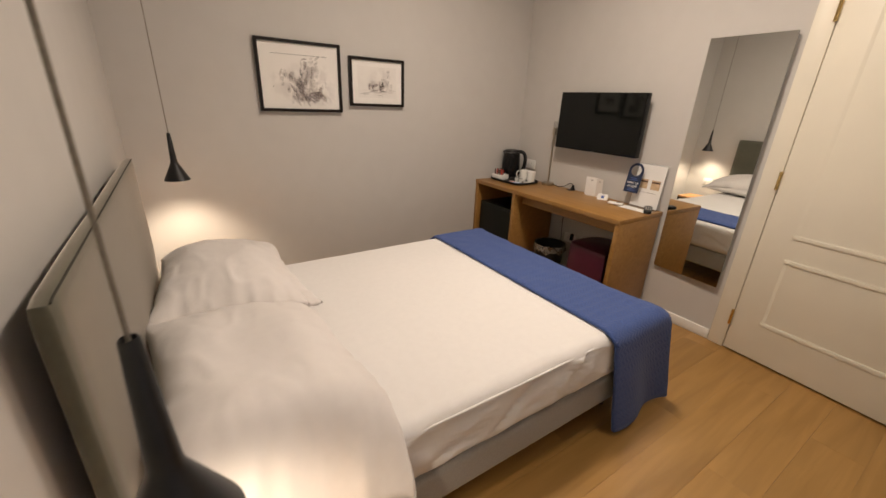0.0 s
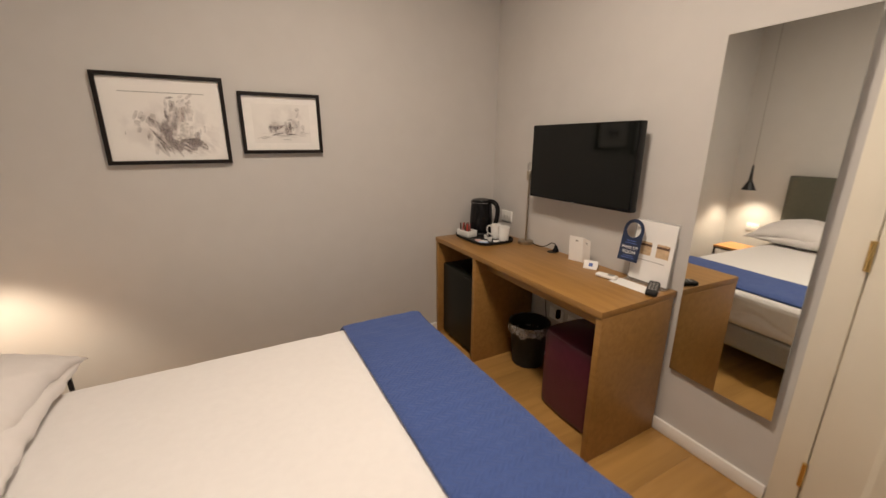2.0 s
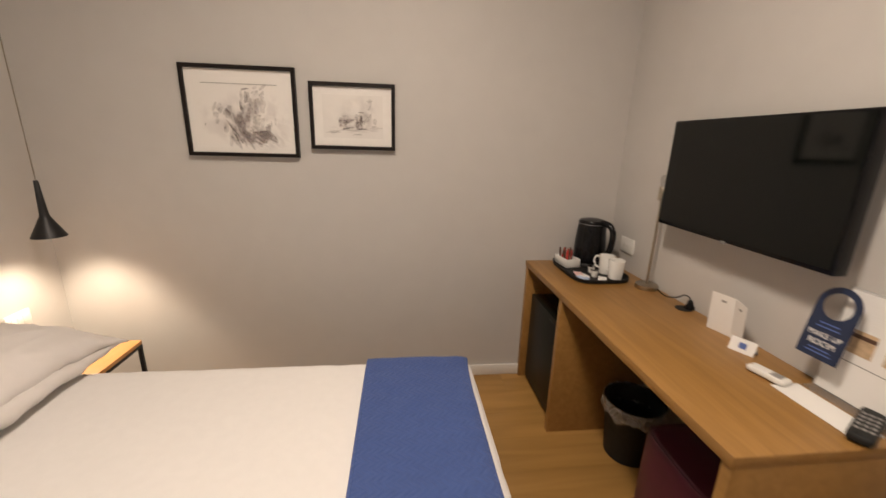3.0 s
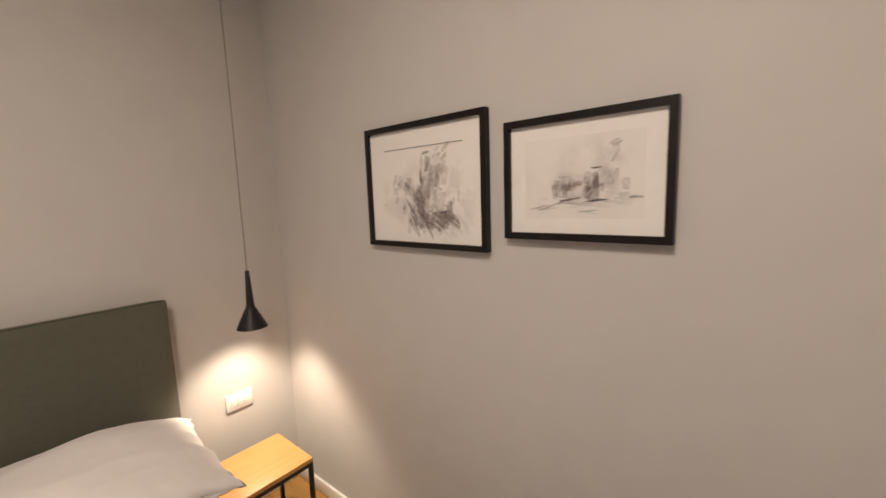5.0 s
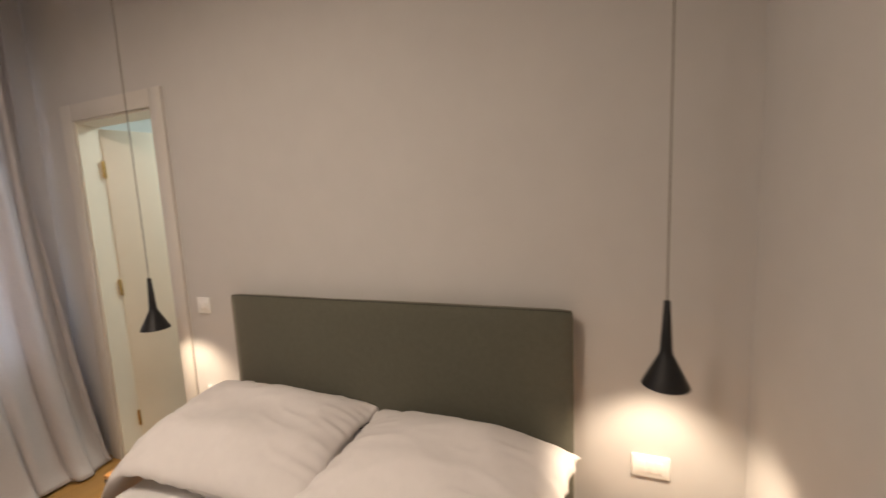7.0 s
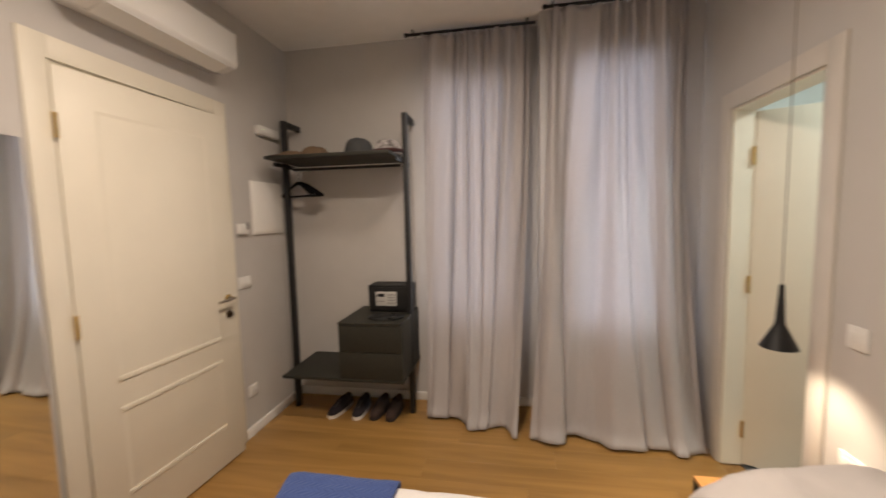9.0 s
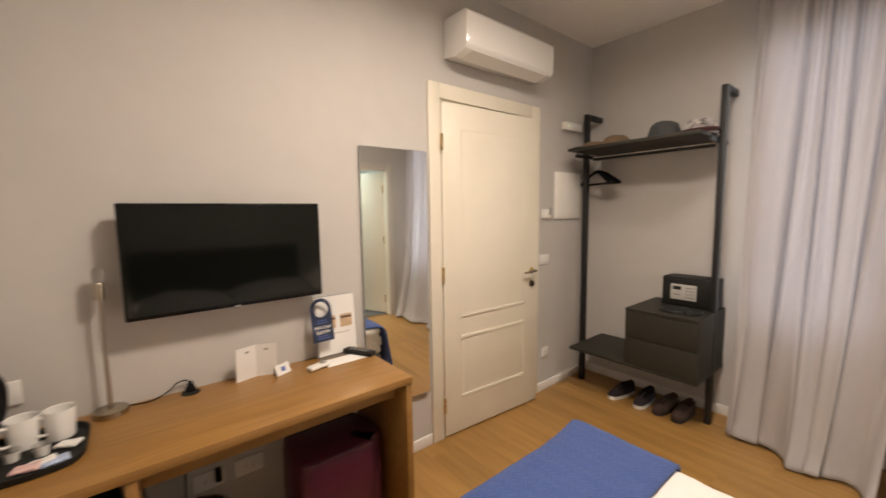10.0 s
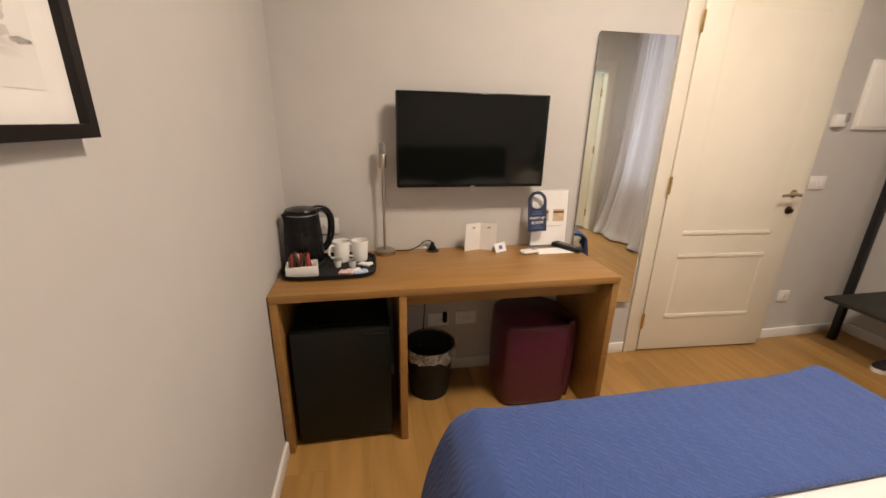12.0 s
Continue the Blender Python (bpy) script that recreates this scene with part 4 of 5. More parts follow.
part("body", ac_body(), GLOSSWHITE, ac)
bm = box((-0.05, AY0 + 0.06, -0.002), (0.05, AY1 - 0.06, 0.002))
part("louvre", bm, PLASTIC, ac).matrix_basis = pose(E - 0.145, 0, AZ0 + 0.0285, 0, 14.9, 0)
part("slot", box((-0.002, AY0 + 0.06, -0.003), (0.002, AY1 - 0.06, 0.001)), BLACKMATT, ac).matrix_basis = pose(E - 0.095, 0, AZ0 + 0.021)


# ---- curtains ----
def curtain(x0, x1, y_top, hem, folds, seed, label):
    """A long gathered curtain from its rod to the floor; hem(u) gives how far its foot stands out."""
    z1 = 2.815

    def f(u, v):
        fall = 1 - v
        wob = 0.10 * noise.noise(Vector((u * 3.6 + seed, fall * 0.8, seed)))
        ph = 2 * math.pi * folds * (u + 1.3 * wob + 0.05 * math.sin(u * 7 + seed))
        low = fall ** 0.7
        bx0, bx1 = hem[2], hem[3]
        w = fall ** 1.9
        x = (x0 + u * (x1 - x0)) * (1 - w) + (bx0 + u * (bx1 - bx0)) * w
        out = hem[0] * (1 - u) + hem[1] * u
        y = y_top + (out - y_top) * fall ** 2.6
        # pinched pleats at the heading open into fewer, deeper folds below
        y += (1 - low) * 0.024 * math.sin(ph * 2.0 + 0.6 * math.sin(ph * 0.37))
        lean = ph + 1.1 * seed + 1.4 * fall * noise.noise(Vector((u * 2.2, 5.0, seed)))
        deep = 0.012 + 0.052 * abs(noise.noise(Vector((u * 5.1 + seed, 2.0, fall * 1.1))))
        y += (0.25 + 0.75 * low) * (0.030 * math.sin(lean * 0.5) + deep * (math.sin(lean) + 0.30 * math.sin(2 * lean + 0.9)))
        x += (0.2 + 0.8 * low) * 0.020 * math.cos(lean)
        y += low * 0.035 * noise.noise(Vector((u * 6 + seed, fall * 0.8, 4.0)))
        y += 0.012 * fall * noise.noise(Vector((u * 17 + seed, fall * 2.5, 9.0)))
        z = v * z1 + 0.004
        skirt = max(0.0, (0.30 - v) / 0.30) ** 1.6
        y += 0.075 * skirt * (0.7 + 1.3 * noise.noise(Vector((u * 5.0 + seed, 1.0, 2.0))))
        x += 0.045 * skirt * noise.noise(Vector((u * 7 + seed, 7.0, 2.0)))
        if v < 0.03:
            k = (0.03 - v) / 0.03
            y += 0.03 * k * (0.6 + noise.noise(Vector((u * 9 + seed, 1.0, 6.0))))
            z += 0.016 * k * (1 + noise.noise(Vector((u * 12 + seed, 3.0, 2.0))))
        return Vector((x, y, z))

    ob = tagged(part("curtain", sheet(f, 260, 90), CURTAIN, None, "", 180), label, "curtain", "curtains at the windows")
    thicken(ob, 0.003)
    return ob


curtain(1.70, 0.925, -0.735, (-0.69, -0.46, 1.74, 1.02), 5.6, 1.7, "floor-length grey lilac curtain hanging closed before a window")
curtain(0.835, 0.0, -0.545, (-0.47, -0.41, 0.96, -0.12), 6.4, 6.2, "floor-length grey lilac curtain glowing with dim daylight")


def curtain_rod(x0, x1, y):
    r = thing("curtain_rod", "thin black metal curtain rod under the ceiling", "curtain rod", (0, 0, 0), 0, "curtain rods")
    part("bar", rod((x0, y, 2.835), (x1, y, 2.835), 0.010), BLACKMETAL, r)
    for x in (x0 - 0.05 if x0 > x1 else x0 + 0.05, x1 + 0.06):
        part("bracket", rod((x, y, 2.835), (x, y, TOP - 0.001), 0.006), BLACKMETAL, r)
    part("finial", lathe([(0, -0.014), (0.014, -0.010), (0.016, 0), (0.014, 0.010), (0, 0.014)], 20), BLACKMETAL, r).matrix_basis = pose(x0, y, 2.835, 0, 90, 0)
    n = 9
    for i in range(n):
        x = x0 + (x1 - x0) * (i + 0.7) / (n + 0.4)
        part("ring", tube([(x, y + 0.016 * math.cos(a), 2.831 + 0.016 * math.sin(a)) for a in [k * math.pi / 6 for k in range(13)]], 0.0022, 6), BLACKMETAL, r)


curtain_rod(1.82, 0.89, -0.735)
curtain_rod(0.85, W + 0.01, -0.545)

# ---- open clothes rack ----
PX, QX, PY, SY0, SY1 = 2.785, 1.828, -0.655, S + 0.012, -0.35
rack = thing("clothes_rack", "open anthracite clothes rack with posts, shelves and hanging rail", "clothes rack", (0, 0, 0))
for x in (PX, QX):
    part("post", box((x - 0.018, PY - 0.022, 0.0), (x + 0.018, PY + 0.022, 2.262), 0.002), BLACKMETAL, rack)
    part("wall_bracket", box((x - 0.0178, S + 0.001, 2.220), (x + 0.0178, PY - 0.0225, 2.2615), 0.002), BLACKMETAL, rack)
    part("shelf_support", box((x - 0.012 if x > 2 else x + 0.0185, PY - 0.19, 1.905), (x + 0.012 if x > 2 else x + 0.034, PY + 0.15, 1.932), 0.002), BLACKMETAL, rack)
part("upper_shelf", box((QX + 0.035, SY0, 1.934), (2.765, SY1, 1.956), 0.002), RACKGREY, rack, "dark grey upper shelf")
part("hanging_rail", box((QX + 0.05, -0.70, 1.885), (2.74, -0.676, 1.905), 0.003), BLACKMETAL, rack)
# thin pale bar drawn for the line between shelf underside and rail
part("edge_strip", box((QX + 0.05, -0.6755, 1.906), (2.74, -0.672, 1.912)), TRIM, rack, "thin pale line under the shelf")
part("lower_shelf", box((QX - 0.02, SY0, 0.360), (2.720, SY1, 0.382), 0.002), RACKGREY, rack, "dark grey lower shelf")

dr = thing("drawer_unit", "two-drawer anthracite chest on the rack's lower shelf", "chest of drawers", (0, 0, 0))
DXA, DXB = QX - 0.015, 2.275
part("carcass", boxes(((DXA, SY0, 0.3825), (DXA + 0.018, SY1 - 0.021, 0.768)), ((DXB - 0.018, SY0, 0.3825), (DXB, SY1 - 0.021, 0.768)),
                      ((DXA + 0.018, SY0, 0.3825), (DXB - 0.018, SY0 + 0.01, 0.768)), ((DXA, SY0, 0.7682), (DXB, SY1 + 0.003, 0.785))), RACKGREY, dr)
for z in (0.384, 0.577):
    part("drawer", box((DXA + 0.001, SY1 - 0.020, z), (DXB - 0.001, SY1, z + 0.188), 0.002), RACKGREY, dr)

safe = thing("safe", "small black electronic safe with pale keypad plate", "safe", (-0.065, 0, 0))
part("body", box((1.895, S + 0.02, 0.786), (2.225, -0.672, 0.992), 0.003), BLACKMATT, safe)
part("door", box((1.91, -0.6715, 0.80), (2.21, -0.664, 0.978), 0.003), BLACKMATT, safe)
kp = part("keypad", box((2.00, -0.6638, 0.835), (2.165, -0.660, 0.945), 0.002), KEYPAD, safe, "pale grey keypad plate")
for i in range(4):
    for j in range(3):
        part("key", box((2.012 + j * 0.02, -0.6598, 0.85 + i * 0.022), (2.027 + j * 0.02, -0.658, 0.863 + i * 0.022), 0.001), PRINT, kp)
part("lock_cover", box((2.095, -0.6598, 0.905), (2.15, -0.657, 0.93), 0.002), BLACKMATT, kp)
part("maker_bar", box((2.10, -0.6598, 0.865), (2.145, -0.6585, 0.875)), PRINT, kp)


def cap(name, label, mat, at, rx, ry, h, rz, brim=0.07, brim_mat=None):
    """A soft cap: a sagging crown and a short peak."""
    c = thing(name, label, "hat", at, rz, "hats on the rack")
    bm = bmesh.new()
    seg, rings = 28, 9
    g = []
    for i in range(rings + 1):
        a = i / rings * math.pi / 2
        g.append([])
        for k in range(seg):
            b = 2 * math.pi * k / seg
            n1 = noise.noise(Vector((math.cos(b) * 2 + at[0] * 9, math.sin(b) * 2, i * 0.4)))
            r = math.cos(a) ** 0.75 * (1 + 0.06 * n1)
            g[-1].append(bm.verts.new((rx * r * math.cos(b), ry * r * math.sin(b), max(0.001, h * math.sin(a) ** 0.9 * (1 + 0.10 * n1)))))
    for p, q in zip(g, g[1:]):
        for k in range(seg):
            bm.faces.new((p[k], p[(k + 1) % seg], q[(k + 1) % seg], q[k]))
    part("crown", bm, mat, c, "", 180)

    def f(u, v):
        a = (u - 0.5) * 2.0
        r = 0.97 + v * brim / rx
        return Vector((rx * r * math.cos(a), ry * (0.97 + v * brim / ry * 0.6) * math.sin(a), 0.012 - 0.008 * v * v + 0.004))
    thicken(part("peak", sheet(f, 16, 6), brim_mat or mat, c, "", 180), 0.005)
    return c


SHELF = 1.957
cap("hat", "flat brown tweed cap on the upper shelf", CAPBROWN, (2.66, -0.55, SHELF), 0.11, 0.10, 0.055, 60)
cap("hat", "soft brown cap with pale peak on the upper shelf", CAPBROWN, (2.50, -0.58, SHELF), 0.11, 0.10, 0.085, 40, 0.07, CAPLIGHT)
cap("hat", "dark grey felt hat on the upper shelf", CAPGREY, (2.15, -0.56, SHELF), 0.108, 0.105, 0.125, 150, 0.05)
cap("hat", "pale checked cap with dark red band on the shelf", CAPLIGHT, (1.95, -0.60, SHELF), 0.085, 0.11, 0.115, 80, 0.05, CAPRED)
part("hat_band", tube([(0.088 * math.cos(k * math.pi / 12), 0.113 * math.sin(k * math.pi / 12), 0.028) for k in range(25)], 0.012, 8), CAPRED, bpy.data.objects["hat.003"], "dark red band")
cap("hat", "flattened black cap lying on the drawer unit", BLACKMATT, (2.00, -0.50, 0.786), 0.10, 0.075, 0.03, 190, 0.06)


def hanger(x, y, rz):
    h = thing("coat_hanger", "black plastic coat hanger on the rail", "coat hanger", (x, y, 0), rz, "coat hangers on the rail")
    h.scale = (1, 0.9, 1)
    zt = 1.908
    hook = [(0.0, -0.012, zt - 0.012), (0.0, -0.010, zt), (0.0, 0.0, zt + 0.008), (0.0, 0.013, zt - 0.002), (0.0, 0.012, zt - 0.02), (0.0, 0.0, zt - 0.06), (0.0, 0.0, zt - 0.11)]
    part("hook", tube(curve_points(hook, 4), 0.0022, 6), CHROME, h, "steel hook")
    frame_pts = [(0, 0, zt - 0.11), (0, 0.07, zt - 0.135), (0, 0.15, zt - 0.18), (0, 0.19, zt - 0.205), (0, 0.185, zt - 0.217), (0, 0.0, zt - 0.218), (0, -0.185, zt - 0.217),
                 (0, -0.19, zt - 0.205), (0, -0.15, zt - 0.18), (0, -0.07, zt - 0.135), (0, 0, zt - 0.11)]
    part("frame", tube(curve_points(frame_pts, 5), 0.0075, 8), BLACKPLASTIC, h)


for i, (dx, rz) in enumerate(((0, 87), (0.008, 82), (0.016, 77), (0.024, 72), (0.034, 66), (0.042, 60))):
    hanger(2.683 + dx, -0.695, rz)


def shoe(at, rz, upper, sole, label):
    """A low lace-up shoe, toe along +x, heel at the back."""
    s = thing("shoe", label, "shoe", at, rz, "shoes under the rack")
    L = 0.28
    seg = 24

    def half(u):
        return 0.036 + 0.014 * math.sin(min(1.0, u * 1.15) * math.pi * 0.9) - (0.018 * max(0, (u - 0.82) / 0.18) ** 2) - 0.010 * max(0, (0.12 - u) / 0.12) ** 2
    bm = bmesh.new()
    lo, hi = [], []
    n = 20
    for i in range(n + 1):
        u = i / n
        lo.append((u * L, half(u) * (1 if 0 < i < n else 0.35)))
    ring0 = [bm.verts.new((x, w, 0)) for x, w in lo] + [bm.verts.new((x, -w, 0)) for x, w in lo[::-1]]
    ring1 = [bm.verts.new((v.co.x, v.co.y, 0.026)) for v in ring0]
    m = len(ring0)
    for k in range(m):
        bm.faces.new((ring0[k], ring0[(k + 1) % m], ring1[(k + 1) % m], ring1[k]))
    bm.faces.new(ring0[::-1])
    bm.faces.new(ring1)
    part("sole", bm, sole, s, "rubber sole")

    def top(u):
        if u < 0.32:
            return 0.098
        return 0.098 - 0.052 * ((u - 0.32) / 0.68) ** 0.8
    bm = bmesh.new()
    rings = []
    for i in range(n + 1):
        u = i / n
        w, h = half(u) * (0.97 if 0 < i < n else 0.4), top(u) - 0.0265
        row = []
        for k in range(seg // 2 + 1):
            a = math.pi * k / (seg // 2)
            c, sn = math.cos(a), math.sin(a)
            z = 0.0265 + h * max(0.0, sn) ** 0.7 * (1 if 0 < i < n else 0.75)
            if 0.06 < u < 0.44 and sn > 0.75:
                z -= 0.035 * math.sin((u - 0.06) / 0.38 * math.pi) ** 0.5
            row.append(bm.verts.new((u * L, w * (abs(c) ** 0.8) * (1 if c > 0 else -1), z)))
        rings.append(row)
    for p, q in zip(rings, rings[1:]):
        for k in range(len(p) - 1):
            bm.faces.new((p[k], p[k + 1], q[k + 1], q[k]))
    bm.faces.new(rings[0])
    bm.faces.new(rings[-1][::-1])
    part("upper", bm, upper, s, "", 180)
    for i in range(4):
        x = 0.135 + i * 0.022
        z = top(x / L) + 0.001
        part("lace", tube([(x, 0.022, z - 0.012), (x + 0.004, 0.0, z + 0.002), (x, -0.022, z - 0.012)], 0.0022, 6), SOLEDARK if sole is SOLEDARK else PRINT, s)


shoe((2.385, -0.75, 0), 80, SHOEDARK, SOLE, "dark trainer with thin white rubber sole")
shoe((2.240, -0.76, 0), 92, SHOEDARK, SOLE, "dark trainer with thin white rubber sole")
shoe((2.075, -0.77, 0), 84, SHOEBROWN, SOLEDARK, "worn brown suede lace-up shoe")
shoe((1.965, -0.77, 0), 88, SHOEBROWN, SOLEDARK, "worn brown suede lace-up shoe")


# ---- plates and boxes on the walls ----
def plate(name, label, category, wall, along, z, w, h, detail):
    """A wall plate; wall is the wall's x, along its middle in y."""
    p = thing(name, label, category, (wall, along, z), 0 if wall < 1 else 180)
    part("plate", box((0.0005, -w / 2, -h / 2), (0.010, w / 2, h / 2), 0.0025), PLASTIC, p)
    n = max(1, detail)
    for i in range(n):
        y = (i - (n - 1) / 2) * 0.028
        if "socket" in name:
            part("insert", lathe([(0.0, 0.0), (0.012, 0.0), (0.0135, 0.003), (0.0135, 0.0035), (0, 0.0035)], 24), PLASTIC, p).matrix_basis = pose(0.0101, y, 0, 0, 90, 0)
            for dz in (-0.006, 0.0, 0.006):
                part("hole", rod((0.0135, y, dz), (0.0142, y, dz), 0.0018, None, 10), BLACKMATT, p)
        else:
            part("rocker", box((0.0101, y - 0.011, -0.022), (0.0135, y + 0.011, 0.022), 0.002), PLASTIC, p)
    return p


plate("light_switch", "white switch plate on the wall above the nightstand", "light switch", W, 2.642, 0.560, 0.12, 0.08, 3)
plate("light_switch", "white switch plate on the wall beside the headboard", "light switch", W, 0.575, 0.560, 0.12, 0.08, 3)
plate("light_switch", "white switch plate by the bathroom doorway", "light switch", W, 0.555, 1.04, 0.085, 0.085, 2)
plate("light_switch", "white switch plate beside the entrance door", "light switch", E, -0.215, 1.09, 0.12, 0.08, 3)
plate("wall_socket", "white single wall socket near the skirting board", "socket", E, -0.235, 0.32, 0.085, 0.08, 1)
plate("wall_socket", "white wall socket under the desk", "socket", E, 2.00, 0.335, 0.12, 0.08, 2)
plate("wall_socket", "white wall socket under the desk", "socket", E, 2.16, 0.335, 0.12, 0.08, 2)
plate("wall_socket", "white wall socket behind the kettle", "socket", E, 2.735, 0.90, 0.12, 0.08, 2)

th = thing("thermostat", "small white thermostat with key-card slot", "thermostat", (E, -0.225, 1.455), 180)
part("case", box((0.0005, -0.05, -0.035), (0.028, 0.04, 0.035), 0.005), PLASTIC, th)
part("card_holder", box((0.0285, 0.015, -0.005), (0.04, 0.034, 0.045), 0.003), PRINT, th)
fb = thing("fuse_box", "flush white painted fuse box cover", "fuse box", (E, -0.52, 1.60), 180)
part("frame", box((0.0005, -0.18, -0.19), (0.018, 0.18, 0.19), 0.004), CEIL, fb)
part("cover", box((0.0185, -0.165, -0.175), (0.024, 0.165, 0.175), 0.003), CEIL, fb)
el = thing("emergency_light", "small white emergency light high on the wall", "emergency light", (E, -0.55, 2.16), 180)
part("case", box((0.0005, -0.12, -0.032), (0.045, 0.12, 0.032), 0.008), PLASTIC, el)
part("lens", box((0.0455, -0.10, -0.018), (0.049, 0.06, 0.018), 0.003), PAPER, el)
part("status_lamp", lathe([(0, 0.004), (0.004, 0.003), (0.005, 0), (0, 0)], 12), glow("green_status_lamp", (0.5, 1.0, 0.3), 3), el, "small green lamp").matrix_basis = pose(0.0456, -0.085, 0.0, 0, 90, 0)

# ---- things under the desk ----
pf = thing("pouf", "burgundy leatherette pouf pushed under the desk", "pouf", (0, 0, 0))


def pouf_outline(steps):
    """Two unequal petals seen from above, parted by a narrow slit at one front corner."""
    petal = [(2.598, 1.603), (2.552, 1.576), (2.508, 1.556), (2.492, 1.572), (2.488, 1.70), (2.500, 1.84), (2.535, 1.884), (2.65, 1.892), (2.78, 1.872),
             (2.850, 1.80), (2.866, 1.69), (2.845, 1.56), (2.76, 1.500), (2.63, 1.488), (2.552, 1.496), (2.532, 1.520), (2.556, 1.568), (2.601, 1.597)]
    return [Vector((p.x, p.y)) for p in curve_points([(x, y, 0) for x, y in petal + petal[:1]], steps)[:-1]]


def pouf_body():
    bm = bmesh.new()
    line = pouf_outline(5)
    n = len(line)
    normals = []
    for k in range(n):
        d = (line[(k + 1) % n] - line[k - 1]).normalized()
        normals.append(Vector((d.y, -d.x)))
    if sum(m.dot(p - Vector((2.67, 1.69))) for m, p in zip(normals, line)) < 0:
        normals = [-m for m in normals]
    rings = []
    for o, z in ((-0.010, 0.006), (-0.002, 0.012), (0.0, 0.04), (0.003, 0.24), (0.0, 0.420), (-0.004, 0.438), (-0.010, 0.450), (-0.018, 0.457)):
        rings.append([])
        for p, m in zip(line, normals):
            q = p + m * o
            v = Vector((q.x, q.y, z))
            v += Vector((0.003 * noise.noise(v * 5), 0.003 * noise.noise(v * 5 + Vector((9, 0, 0))), 0))
            rings[-1].append(bm.verts.new(v))
    for p, q in zip(rings, rings[1:]):
        for k in range(n):
            bm.faces.new((p[k], p[(k + 1) % n], q[(k + 1) % n], q[k]))
    bm.faces.new(rings[0])
    top = bm.faces.new(rings[-1])
    bmesh.ops.triangulate(bm, faces=[top])
    return bm


part("body", pouf_body(), BURGUNDY, pf, "", 50)
ring = [Vector((p.x, p.y, 0.449)) + Vector((p.x - 2.67, p.y - 1.69, 0)).normalized() * -0.007 for p in pouf_outline(5)]
part("seam", tube(ring[6:-6], 0.0028, 6), BURGUNDY, pf, "raised leatherette seam")

bin_ = thing("waste_bin", "small black waste bin with clear plastic liner", "waste bin", (2.715, 2.235, 0))
part("bucket", lathe([(0, 0.004), (0.098, 0.004), (0.102, 0.0), (0.128, 0.285), (0.132, 0.290), (0.124, 0.290), (0.097, 0.012), (0, 0.012)], 40), BLACKMATT, bin_)


def liner(u, v):
    a = u * 2 * math.pi
    rag = 0.5 + 0.5 * noise.noise(Vector((math.cos(a) * 3, math.sin(a) * 3, 2.0)))
    if v < 0.4:
        k = v / 0.4
        return Vector(((0.115 + 0.012 * k) * math.cos(a), (0.115 + 0.012 * k) * math.sin(a), 0.20 + 0.094 * k))
    k = (v - 0.4) / 0.6
    r = 0.134 + 0.010 * k * noise.noise(Vector((math.cos(a) * 9, math.sin(a) * 9, k * 2))) + 0.004 * rag + 0.003 * k
    return Vector((r * math.cos(a), r * math.sin(a), 0.296 - k * (0.03 + 0.06 * rag)))


thicken(part("liner", sheet(liner, 96, 12), LINER, bin_, "crumpled clear plastic liner", 180), 0.0006)

# ---- things on the desk ----
tray = thing("tray", "black rounded serving tray", "tray", (2.650, 2.704, DZ))
bm = bmesh.new()


def tray_ring(o, z):
    out = []
    for k in range(48):
        a = 2 * math.pi * k / 48
        c, s_ = math.cos(a), math.sin(a)
        out.append(bm.verts.new(((0.15 + o) * math.copysign(abs(c) ** 0.45, c), (0.20 + o) * math.copysign(abs(s_) ** 0.45, s_), z)))
    return out


rings = [tray_ring(-0.012, 0.0), tray_ring(0.0, 0.004), tray_ring(0.004, 0.022), tray_ring(0.0, 0.022), tray_ring(-0.008, 0.007), tray_ring(-0.014, 0.005)]
for p, q in zip(rings, rings[1:]):
    for k in range(48):
        bm.faces.new((p[k], p[(k + 1) % 48], q[(k + 1) % 48], q[k]))
bm.faces.new(rings[0])
bm.faces.new(rings[-1])
part("dish", bm, BLACKMATT, tray)
TZ = DZ + 0.0055

kt = thing("kettle", "black plastic electric kettle on the tray", "kettle", (2.700, 2.818, TZ), 28)
kt.scale = (1.12, 1.12, 1.12)
part("base", lathe([(0, 0), (0.078, 0), (0.080, 0.012), (0.074, 0.020), (0, 0.020)], 40), BLACKMATT, kt)
part("jug", lathe([(0, 0.021), (0.073, 0.021), (0.076, 0.035), (0.074, 0.12), (0.067, 0.205), (0.064, 0.214)], 40), BLACKPLASTIC, kt)
part("lid", lathe([(0.0655, 0.215), (0.066, 0.222), (0.060, 0.232), (0.03, 0.239), (0, 0.240)], 40), BLACKPLASTIC, kt)
part("trim_ring", lathe([(0.0655, 0.2125), (0.0668, 0.214), (0.0655, 0.2155)], 40), CHROME, kt, "thin chrome ring")
part("spout", soft_box((-0.014, 0.046, 0.17), (0.014, 0.078, 0.222), 0.010, 6, lambda p: Vector((p.x * (1.2 - 6 * max(0, p.y - 0.055)), p.y - 0.35 * max(0, 0.215 - p.z), p.z))), BLACKPLASTIC, kt)
hp = curve_points([(0, -0.045, 0.223), (0, -0.078, 0.224), (0, -0.106, 0.208), (0, -0.119, 0.17), (0, -0.114, 0.11), (0, -0.096, 0.068), (0, -0.073, 0.055)], 6)
bm = tube(hp, 0.0145, 12)
part("handle", bm, BLACKPLASTIC, kt)


